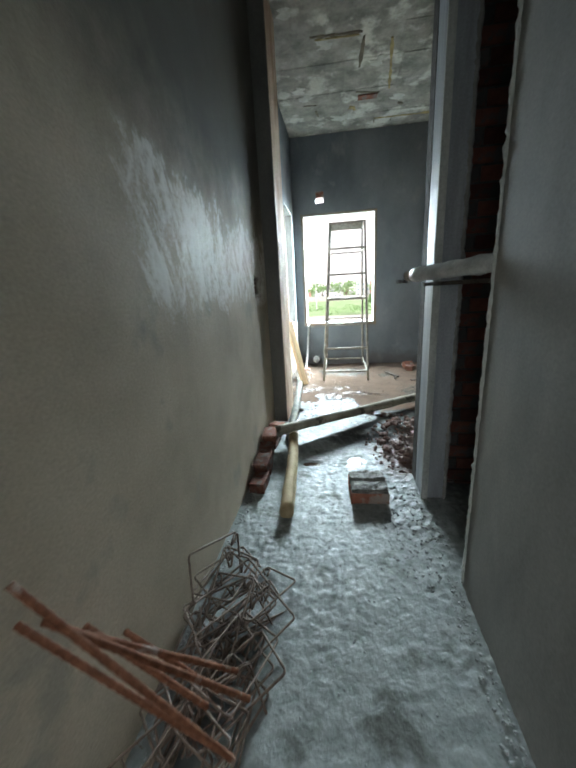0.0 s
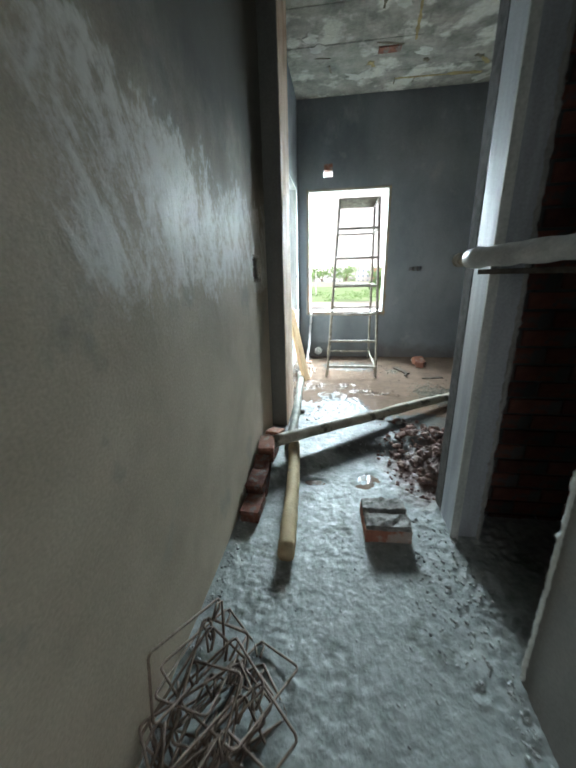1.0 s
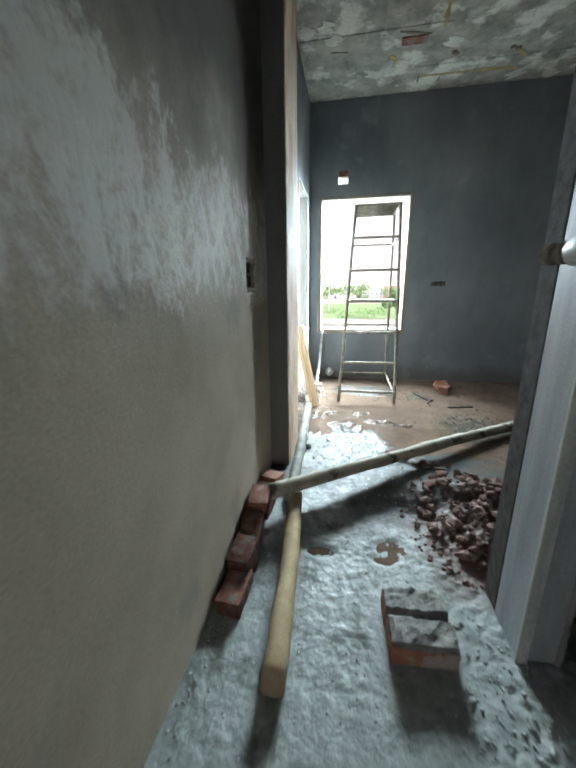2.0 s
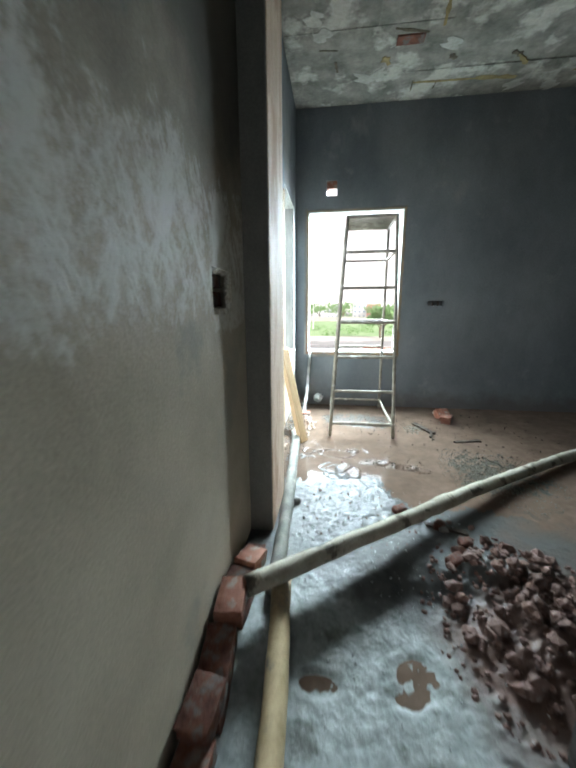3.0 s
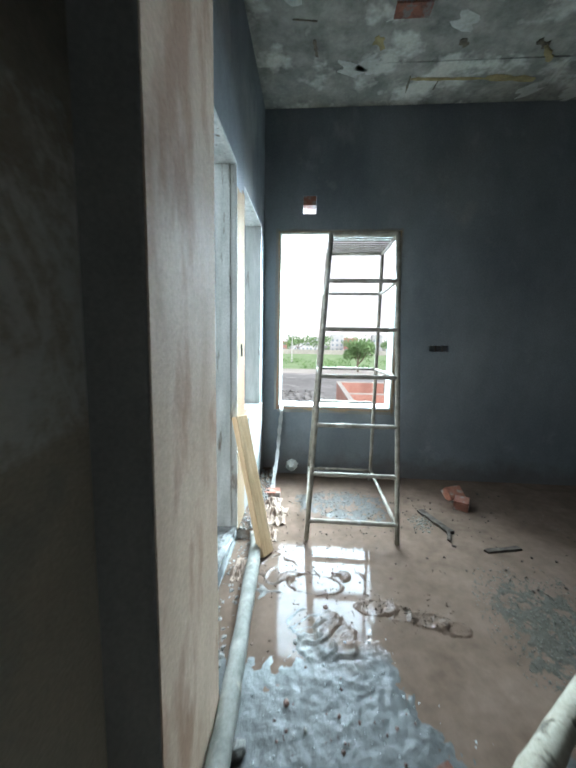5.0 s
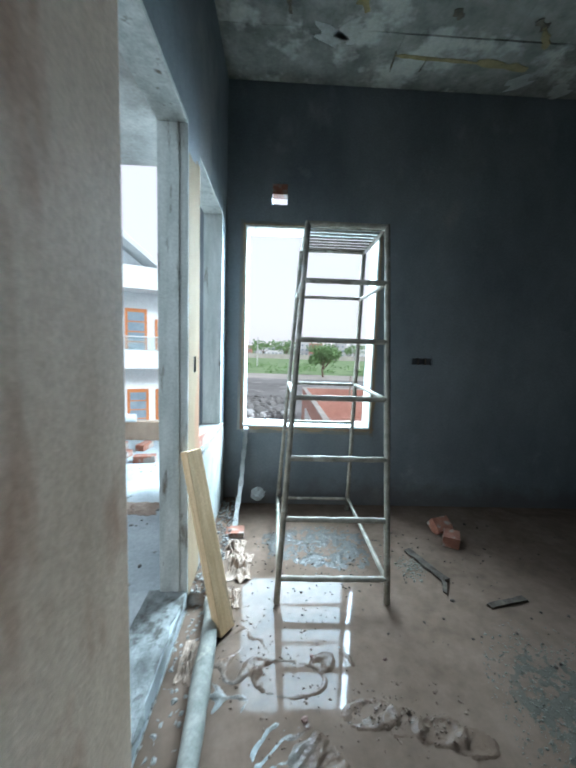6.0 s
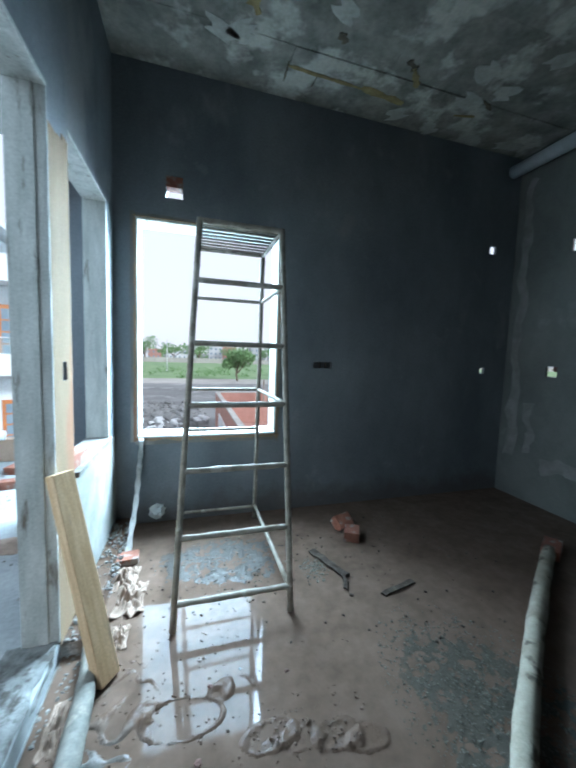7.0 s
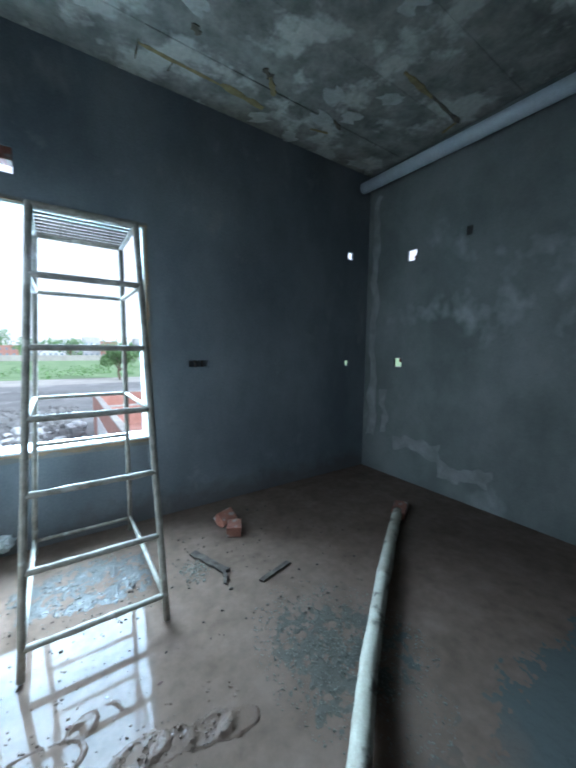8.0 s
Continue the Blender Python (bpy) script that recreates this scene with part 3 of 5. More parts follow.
rim("window_trim", -0.040, 0.63, -0.006, 2.33, 1, "plaster")
rim("window_trim", 1.091, 0.60, 1.115, 2.33, 2, "plaster")
rim("window_trim", -0.006, 2.304, 1.091, 2.325, 3, "plaster")
rim("window_trim", -0.006, 0.615, 1.091, 0.659, 4, "plaster")
window = thing("window_1", pose(0, 0, 0), "empty window opening with pale cement reveals and white sill", "window", kind="structure")
for nm, q in (("side", (0.0, BACK + 0.002, 0.667, 0.012, BACK + 0.22, 2.296)), ("side", (1.073, BACK + 0.002, 0.667, 1.085, BACK + 0.22, 2.296)),
              ("head", (0.012, BACK + 0.002, 2.284, 1.073, BACK + 0.22, 2.296)), ("sill", (0.012, BACK - 0.012, 0.667, 1.073, BACK + 0.22, 0.683))):
    part(nm, boxed(*q, 0.003), M["frame_white" if nm == "sill" else "jamb"], window)


def ragged_strip(a, c, out, w, seed):
    """A rough mortar strip on the back wall from a to c (x, z), widening outwards with an uneven edge."""
    bm = bmesh.new()
    k = 48
    rows = []
    for i in range(k + 1):
        f = i / k
        x, z = a[0] + (c[0] - a[0]) * f, a[1] + (c[1] - a[1]) * f
        ww = w * (0.75 + 0.55 * noise.fractal(Vector((f * 14, seed, 0.4)), 0.8, 2.1, 4))
        row = []
        for j, (u, dep) in enumerate(((0.0, 0.001), (0.0, 0.010), (0.55, 0.008), (1.0, 0.004), (1.0, 0.001))):
            d = dep + (0.004 * noise.noise(Vector((f * 40, seed + j * 2.0, 0.1))) if dep > 0.005 else 0)
            row.append(bm.verts.new((x + out[0] * ww * u, BACK - d, z + out[1] * ww * u)))
        rows.append(row)
    for p, q in zip(rows, rows[1:]):
        for j in range(4):
            bm.faces.new((p[j], p[j + 1], q[j + 1], q[j]))
    bmesh.ops.recalc_face_normals(bm, faces=bm.faces)
    return solo("window_trim", bm, M["tan"], "ragged tan mortar strip round the window opening", "trim", kind="structure")


ragged_strip((1.086, 0.63), (1.086, 2.31), (1, 0), 0.030, 1.0)
ragged_strip((-0.02, 0.666), (1.12, 0.666), (0, -1), 0.042, 2.0)
ragged_strip((-0.001, 0.64), (-0.001, 2.31), (-1, 0), 0.026, 3.0)
ragged_strip((-0.02, 2.298), (1.11, 2.298), (0, 1), 0.016, 4.0)


# ---- floor ----
def bump_at(x, y, cx, cy, rx, ry):
    return math.hypot((x - cx) / rx, (y - cy) / ry)


def smooth(v, lo, hi):
    f = min(1.0, max(0.0, (v - lo) / (hi - lo)))
    return f * f * (3 - 2 * f)


# lobes of trodden mud: x, y, radii
MUD = [(0.36, 3.97, 0.12, 0.11), (0.46, 3.90, 0.10, 0.12), (0.37, 3.84, 0.09, 0.07), (0.67, 4.09, 0.11, 0.062), (0.77, 4.06, 0.085, 0.055), (0.90, 4.03, 0.09, 0.058), (1.0, 4.0, 0.085, 0.05)]
POOLS = [(0.64, 2.51, 0.075, 0.07), (0.60, 2.44, 0.05, 0.03), (0.30, 2.45, 0.07, 0.035)]


def floor_height(x, y):
    """Rough screed with a bank down to the corridor; a shallow pan under the puddle; trodden mud."""
    n1 = noise.fractal(Vector((x * 2.2, y * 2.2, 0.3)), 0.9, 2.1, 3)
    n2 = noise.fractal(Vector((x * 16, y * 16, 1.7)), 0.7, 2.2, 3)
    n3 = noise.fractal(Vector((x * 42, y * 42, 5.2)), 0.8, 2.2, 2)
    wet = min(1.0, max(0.0, (y - 3.15) / 0.5))
    bank = smooth((y - 2.58 - min(0.8 * (x - 0.156), 0.40)) / 1.28 + 0.02 * n2, -0.13, 0.03)
    bank = max(bank, smooth(x, 1.15, 1.5) * smooth(y, 2.2, 2.5))
    dry = 1 - smooth(y, 2.6, 3.1)
    h = -0.065 * (1 - bank) + 0.004 * n1 + 0.0022 * n2 + 0.0020 * n3 - 0.0185 * wet
    # raked lumps towards the side doorway and crusts in the middle of the corridor
    crust = dry * (smooth(x + 0.10 * n1 - 0.12 * (2.2 - y), 0.70, 0.95) + 0.55 * smooth(noise.noise(Vector((x * 3.4, y * 2.6, 8.0))), 0.12, 0.45))
    if crust > 0:
        comb = 1 - 3.4 * abs(noise.noise(Vector((x * 21 + 2 * n1, y * 34 + 2 * n1, 4.0))))
        pit = noise.noise(Vector((x * 70, y * 70, 2.0)))
        h += min(1.0, crust) * (0.0052 * max(0.0, comb) + 0.0022 * n2 + 0.0035 * n3 + 0.003 * pit)
    for cx, cy, rx, ry in POOLS:
        e = bump_at(x, y, cx, cy, rx, ry)
        if e < 1.6:
            w = smooth(1.5 - e + 0.25 * n2, 0.0, 0.7)
            h = h * (1 - w) + w * (-0.074 + 0.004 * n2)
    # grey slurry standing out of the water, churned by boots
    slurry = wet * smooth(0.62 + 0.25 * (3.97 - y) - x + 0.10 * n1, -0.05, 0.08) * smooth(4.0 - y + 0.12 * n1, -0.05, 0.3)
    h += slurry * (0.0098 + 0.0012 * n2)
    churn = smooth(1.25 - bump_at(x, y, 0.50, 3.38, 0.26, 0.34) + 0.3 * n2, 0.0, 0.4) + smooth(1.2 - bump_at(x, y, 0.34, 3.15, 0.055, 0.12), 0.0, 0.3)
    if churn > 0:
        h += min(1.0, churn) * (0.0035 + 0.004 * n3)
    stones = min(1.0, max(0.0, (1.25 - bump_at(x, y, 1.55, 4.02, 0.36, 0.44)) / 0.7))
    h += 0.0088 * stones * (1 + 0.45 * n2 + 0.5 * n3)
    bed = min(1.0, max(0.0, (1.2 - bump_at(x, y, 0.60, 5.16, 0.44, 0.28)) / 0.5))
    h += 0.0092 * bed * (1 + 0.5 * n2 + 0.6 * n3)
    h += 0.10 * max(0.0, 1 - bump_at(x, y, 1.16, 2.76, 0.30, 0.42)) * (1 + 0.5 * n2)
    # ripples of slush beside the long pole, and a stamped ring full of water
    slush = wet * (smooth(1.2 - bump_at(x, y, 0.14, 4.30, 0.15, 0.22), 0.0, 0.4) + smooth(1.2 - bump_at(x, y, 0.56, 4.30, 0.10, 0.05), 0.0, 0.4))
    if slush > 0:
        wind = noise.noise_vector(Vector((x * 5, y * 5, 2.0))) * 0.12
        ridge = 1 - 4.5 * abs(noise.noise(Vector(((x + wind.x) * 11, (y + wind.y) * 13, 9.0))))
        h += slush * (0.0155 * max(0.0, ridge) + 0.003 + 0.003 * n3)
    e = bump_at(x, y, 0.375, 4.225, 0.145, 0.078) + 0.16 * noise.noise(Vector((x * 9, y * 9, 2.5)))
    if e < 1.5:
        h += 0.0165 * math.exp(-((e - 0.98) / 0.085) ** 2) + 0.0055 * smooth(0.9 - e, 0.0, 0.5) * (0.5 + noise.noise(Vector((x * 26, y * 30, 3.0))))
    for i, (cx, cy, rx, ry) in enumerate(MUD):
        e = bump_at(x, y, cx, cy, rx, ry) + 0.34 * noise.noise(Vector((x * 12, y * 12, i * 3.0)))
        if e < 1.3:
            inner = smooth(1.02 - e, 0.0, 0.11)
            if i < 3:
                bend = 0.9 * noise.noise(Vector((x * 9, y * 9, 6.0)))
                fold = 1 - abs(math.sin((0.55 * x - y) * 88 + 5.5 * bend))
                lump = 0.0065 + 0.009 * fold ** 1.6
            elif i < 5:
                lump = 0.0085 + 0.005 * noise.noise(Vector((x * 20, y * 26, i)))
            else:
                lump = 0.0095 + 0.011 * max(0.0, noise.noise(Vector((x * 75, y * 75, 1.0))))
            h += inner * lump * (1 if e > 0.75 else 0.8) + 0.003 * math.exp(-((e - 0.9) / 0.09) ** 2)
    if y > 4.62:
        h += 0.055 * min(1.0, max(0.0, (-0.03 - x + 0.02 * n1) / 0.025))
    return h


def floor_material():
    """Grey screed in the corridor, grey slurry further on, brown mud beyond; wet all over."""
    m = mat("wet_floor", (0.19, 0.205, 0.198), (0.31, 0.325, 0.315), 16.0, 0.58, 0.26, 0.9, 0.0075, 60, spec=0.08, third=(0.125, 0.13, 0.118), third_at=0.56, third_scale=5.0, gritty=0.4)
    n, l = m.node_tree.nodes, m.node_tree.links
    p = n["Principled BSDF"]
    grey = p.inputs["Base Color"].links[0].from_socket
    g = n.new("ShaderNodeNewGeometry")
    s = n.new("ShaderNodeSeparateXYZ")
    l.new(g.outputs["Position"], s.inputs[0])
    t = n.new("ShaderNodeTexNoise")
    t.inputs["Scale"].default_value, t.inputs["Detail"].default_value = 2.2, 5.0
    l.new(g.outputs["Position"], t.inputs["Vector"])
    a, slant = n.new("ShaderNodeMath"), n.new("ShaderNodeMath")
    a.operation = slant.operation = "MULTIPLY_ADD"
    a.inputs[1].default_value, slant.inputs[1].default_value = 1.0, 1.2
    l.new(s.outputs["X"], slant.inputs[0]), l.new(s.outputs["Y"], slant.inputs[2])
    l.new(t.outputs["Fac"], a.inputs[0]), l.new(slant.outputs[0], a.inputs[2])
    r = n.new("ShaderNodeMapRange")
    r.inputs["From Min"].default_value, r.inputs["From Max"].default_value = 4.66, 5.02
    l.new(a.outputs[0], r.inputs["Value"])
    c = n.new("ShaderNodeMix")
    c.data_type = "RGBA"
    brown = n.new("ShaderNodeValToRGB")
    brown.color_ramp.elements[0].color, brown.color_ramp.elements[1].color = (0.075, 0.049, 0.034, 1), (0.125, 0.085, 0.062, 1)
    brown.color_ramp.elements[0].position, brown.color_ramp.elements[1].position = 0.35, 0.65
    l.new(t.outputs["Fac"], brown.inputs["Fac"])
    l.new(r.outputs[0], c.inputs["Factor"]), l.new(grey, c.inputs["A"]), l.new(brown.outputs[0], c.inputs["B"])
    out = c.outputs["Result"]
    # ellipses of own ground colour; the one at 2.7, 3.3 paints missing light
    for cx, cy, rx, ry, shade in ((1.55, 4.02, 0.36, 0.44, (0.078, 0.069, 0.056)), (0.60, 5.12, 0.42, 0.30, (0.095, 0.088, 0.08)), (1.15, 2.76, 0.36, 0.48, (0.12, 0.075, 0.06)), (2.7, 3.3, 1.1, 0.95, (0.075, 0.077, 0.070)), (0.50, 3.30, 0.95, 0.50, (0.088, 0.088, 0.084))):
        v = n.new("ShaderNodeMapping")
        v.vector_type = "TEXTURE"
        v.inputs["Location"].default_value, v.inputs["Scale"].default_value = (cx, cy, 0), (rx, ry, 1)
        ln = n.new("ShaderNodeVectorMath")
        ln.operation = "LENGTH"
        l.new(g.outputs["Position"], v.inputs["Vector"]), l.new(v.outputs[0], ln.inputs[0])
        wob = n.new("ShaderNodeMath")
        wob.operation = "MULTIPLY_ADD"
        wob.inputs[1].default_value = 1.2
        l.new(t.outputs["Fac"], wob.inputs[0]), l.new(ln.outputs["Value"], wob.inputs[2])
        edge = n.new("ShaderNodeMapRange")
        edge.inputs["From Min"].default_value, edge.inputs["From Max"].default_value = 1.85, 1.45
        l.new(wob.outputs[0], edge.inputs["Value"])
        x = n.new("ShaderNodeMix")
        x.data_type = "RGBA"
        x.inputs["B"].default_value = (*shade, 1)
        l.new(edge.outputs[0], x.inputs["Factor"]), l.new(out, x.inputs["A"])
        out = x.outputs["Result"]
    l.new(out, p.inputs["Base Color"])
    wet = n.new("ShaderNodeMix")
    wet.inputs["B"].default_value = 0.16
    l.new(r.outputs[0], wet.inputs["Factor"]), l.new(p.inputs["Roughness"].links[0].from_socket, wet.inputs["A"])
    l.new(wet.outputs["Result"], p.inputs["Roughness"])
    gl = n.new("ShaderNodeMix")
    gl.inputs["A"].default_value, gl.inputs["B"].default_value = 0.15, 0.075
    l.new(r.outputs[0], gl.inputs["Factor"]), l.new(gl.outputs["Result"], p.inputs["Specular IOR Level"])
    return m


sheet("floor", -0.15, 3.55, -1.2, BACK, 0.0105, floor_height, floor_material(), "rough wet cement and mud floor with puddles", "floor")
sheet("puddle", -0.14, 3.54, 3.35, BACK - 0.005, 0.25, lambda x, y: -0.0112, M["water"], "shallow muddy puddle lying on the floor", "water")
for cx, cy, rx, ry in POOLS[::2]:
    sheet("puddle", cx - rx * 1.9, cx + rx * 1.9, cy - ry * 2.2, cy + ry * 1.9, 0.1, lambda x, y: -0.0725, M["water"], "small brown puddle in a hollow of the corridor floor", "water")

# ---- outside ----
solo("terrace_floor", boxed(-5.0, 2.6, -0.2, -0.152, 7.5, 0.06), M["terrace"], "pale dusty concrete terrace floor", "floor", kind="structure")
bm = boxed(-0.34, 3.575, 0.03, -0.150, 4.615, 0.070)
bmesh.ops.subdivide_edges(bm, edges=bm.edges, cuts=24, use_grid_fill=True)
for v in bm.verts:
    o = v.co.copy()
    v.co.z += 0.006 * noise.fractal(o * 18, 0.8, 2.1, 3) if o.z > 0.05 else 0
    v.co.x += (0.020 * noise.fractal(o * 11, 0.8, 2.1, 4) - 0.002) if o.x > -0.17 else 0
solo("door_sill", bm, M["sill_rough"], "rough grey concrete threshold with a broken edge", "sill", kind="structure")
solo("terrace_slab", boxed(-5.0, 2.6, 3.1, -0.285, 6.6, 3.3), M["soffit_pale"], "raw concrete slab over the terrace", "ceiling", kind="structure")
solo("parapet", boxed(-5.0, 7.38, 0.06, -0.3, 7.5, 0.31, 0.01), M["plaster_warm"], "low plastered terrace parapet", "parapet", kind="structure")
sheet("ground", -900, 900, -300, 1500, 20, lambda x, y: -4.0, M["ground"], "bare stony building ground", "ground")

LEG = 2.02
ladder = thing("step_scaffold", pose(0, 0, 0), "cement-splashed steel tube step scaffold with a slatted platform", "scaffold")


def leg_at(z, side, rear):
    f = z / LEG
    x = (0.313 + f * 0.115) if side == 0 else (0.90 - f * 0.035)
    return Vector((x, (5.66 - 0.26 * f) if rear else (4.62 + 0.28 * f), z))


for rear in (0, 1):
    for side in (0, 1):
        part("leg", sweep(bmesh.new(), [leg_at(LEG * k / 8, side, rear) for k in range(9)], 0.0155, 12, wob=0.03, seed=side + rear * 2), M["steel"], ladder, smooth=True)
RUNG = [0.125, 0.43, 0.75, 1.07, 1.38, 1.70, 2.01]
for i, z in enumerate(RUNG):
    a, b = leg_at(z, 0, 0), leg_at(z, 1, 0)
    part("rung", sweep(bmesh.new(), [a.lerp(b, k / 14) for k in range(15)], 0.0145, 10, wob=0.14 if i < 3 else 0.05, seed=i), M["steel"], ladder, smooth=True)
for i, z in enumerate((0.10, 0.765, 1.07, 1.70, 2.01)):
    a, b = leg_at(z, 0, 1), leg_at(z, 1, 1)
    part("rear_rung", sweep(bmesh.new(), [a.lerp(b, k / 8) for k in range(9)], 0.012, 10, wob=0.04, seed=20 + i), M["steel"], ladder, smooth=True)
for z in (0.11, 1.07, 1.70, 2.01):
    for side in (0, 1):
        a, b = leg_at(z, side, 0), leg_at(z, side, 1)
        part("side_rail", sweep(bmesh.new(), [a.lerp(b, k / 4) for k in range(5)], 0.0125, 10, wob=0.03, seed=side), M["steel"], ladder, smooth=True)
for k in range(1, 9):
    a = leg_at(2.012, 0, 0).lerp(leg_at(2.012, 0, 1), k / 9)
    b = leg_at(2.012, 1, 0).lerp(leg_at(2.012, 1, 1), k / 9)
    part("slat", sweep(bmesh.new(), [a, b], 0.0065, 8), M["steel"], ladder, smooth=True)


def pole_of(name, pts, r, mats, label, seed):
    """A long, slightly crooked pole."""
    P = [Vector(p) for p in pts]
    rnd = random.Random(seed)
    out = []
    for a, b in zip(P, P[1:]):
        steps = max(3, int((b - a).length / 0.06))
        out += [a.lerp(b, k / steps) + Vector((0, 0, rnd.uniform(-0.002, 0.002))) for k in range(steps)]
    out.append(P[-1])
    return solo(name, sweep(bmesh.new(), out, [r * (1 + 0.13 * noise.noise(Vector((i * 0.23, seed, 0)))) for i in range(len(out))], 14, wob=0.075, seed=seed), mats, label, "pole", smooth=True)


pole_of("wooden_pole", [(0.205, 1.80, -0.022), (0.175, 2.3, 0.0), (0.13, 2.76, 0.034)], 0.040, M["bamboo"], "yellow round wooden pole lying on the wet floor", 3)
pole_of("wooden_pole", [(0.10, 2.72, 0.025), (0.083, 3.15, 0.03), (0.052, 3.75, 0.03), (0.005, 4.45, 0.03), (-0.02, 4.60, 0.03)], 0.036, M["pole_grey"], "grey cement-caked pole lying along the wall", 4)
pole_of("wooden_pole", [(0.01, 2.625, 0.122), (0.35, 2.90, 0.108), (0.72, 3.19, 0.094), (1.22, 3.60, 0.07), (1.54, 3.845, 0.05), (2.0, 4.16, 0.045), (2.40, 4.42, 0.04), (2.80, 4.67, 0.035)], 0.040, M["pole"], "long cement-caked pole lying slantwise across the floor", 5)


def brick_mesh(seed, l=0.228, w=0.108, h=0.072, worn=0.006):
    bm = boxed(-l / 2, -w / 2, 0, l / 2, w / 2, h)
    bmesh.ops.subdivide_edges(bm, edges=bm.edges, cuts=3, use_grid_fill=True)
    rnd = random.Random(seed)
    off = Vector((rnd.uniform(0, 50), rnd.uniform(0, 50), 0))
    for v in bm.verts:
        edge = sum((abs(abs(v.co.x) - l / 2) < 1e-4, abs(abs(v.co.y) - w / 2) < 1e-4, min(v.co.z, h - v.co.z) < 1e-4))
        k = noise.noise(v.co * 23 + off)
        if edge >= 2:
            v.co = v.co.lerp(Vector((0, 0, h / 2)), worn * 7 * (0.35 + abs(k)))
        v.co += Vector((k, noise.noise(v.co * 31 + off), 0.4 * k)) * 0.0022
    return bm


def brick_at(m, seed, label, group="loose bricks", name="brick", material="brick"):
    return solo(name, brick_mesh(seed), M[material], label, "brick", group, m=m)


# bricks leaning and stacked along the corridor wall
for i, (x, y, z, ry, rz, ln, rare) in enumerate((
    (-0.028, 2.135, -0.072, 0, 88, 0.20, 0), (-0.036, 2.36, -0.070, -3, 93, 0.215, 0), (-0.036, 2.65, -0.040, 0, 88, 0.215, 0), (-0.034, 2.88, -0.030, 0, 91, 0.20, 0),
    (-0.030, 2.275, -0.004, -12, 84, 0.150, 0), (-0.036, 2.430, 0.006, -18, 94, 0.165, 0), (-0.040, 2.67, 0.034, 2, 90, 0.185, 0),
    (-0.034, 2.575, 0.070, -5, 96, 0.165, 1), (-0.022, 2.81, 0.040, 10, 76, 0.135, 1))):
    solo("brick", brick_mesh(10 + i, ln, 0.108, 0.076, 0.022), M["brick" if rare else "brick_old"], "worn chipped red brick stacked against the corridor wall", "brick", "bricks along the wall", m=pose(x, y, z, 0, ry, rz))

block = thing("mortared_brick_block", pose(0.68, 2.09, -0.068, 0, 0, 3), "two red bricks side by side under old crumbly mortar", "brick block")
part("brick", brick_mesh(41), M["brick"], block).location = (0, -0.06, 0)
part("brick", brick_mesh(42), M["brick"], block).location = (0, 0.056, 0)
bm = boxed(-0.108, -0.112, 0.07, 0.106, 0.108, 0.098)
bmesh.ops.subdivide_edges(bm, edges=bm.edges, cuts=11, use_grid_fill=True)
for v in bm.verts:
    k = noise.fractal(v.co * 26, 0.8, 2.1, 3)
    v.co.z += (0.011 * k - (0.02 if abs(v.co.y + 0.002) < 0.012 else 0)) if v.co.z > 0.08 else 0
    v.co.xy *= 1 + 0.05 * k
part("mortar", bm, M["mortar"], block, "rough grey mortar crust", smooth=False)

# board leaning on the wall
board = boxed(-0.046, -0.024, 0, 0.046, 0.024, 0.86, 0.004)
bmesh.ops.bisect_plane(board, geom=board.verts[:] + board.edges[:] + board.faces[:], plane_co=(0, 0, 0.45), plane_no=(0, 0, 1))
foot, head = Vector((0.07, 4.45, -0.005)), Vector((-0.128, 4.60, 0.815))
axis = (head - foot).normalized()
side = Vector((0.55, 0.83, 0.0))
side = (side - axis * side.dot(axis)).normalized()
turn = Matrix((side, axis.cross(side), axis)).transposed().to_4x4()
solo("wooden_board", board, M["wood"], "raw sawn wooden board leaning against the wall", "board", m=Matrix.Translation(foot) @ turn)

# rubble
rnd = random.Random(7)
for i in range(190):
    a, r = rnd.uniform(0, 6.283), math.sqrt(rnd.random())
    x, y = 1.14 + 0.30 * r * math.cos(a), 2.80 + 0.38 * r * math.sin(a)
    if x > 1.0 and y < 2.32:
        continue
    s = 0.012 + 0.03 * rnd.random() ** 1.7
    z = floor_height(x, y) + 0.5 * s + 0.02 * max(0.0, 1 - r)
    solo("rubble_lump", rock(bmesh.new(), (0, 0, 0), s, 100 + i), M["rubble"], "broken reddish brick and mortar lump in a heap", "rubble", "rubble heap", m=pose(x, y, z))
bm = bmesh.new()
for i in range(420):
    a, r = rnd.uniform(0, 6.283), rnd.random() ** 0.5
    x, y = 1.12 + 0.40 * r * math.cos(a), 2.76 + 0.48 * r * math.sin(a)
    rock(bm, (x, y, floor_height(x, y) + 0.004), rnd.uniform(0.005, 0.016), 300 + i)
solo("rubble_grit", bm, M["rubble"], "small reddish crumbs round the rubble heap", "rubble", kind="stuff")

# bundle of links and bars on the corridor floor


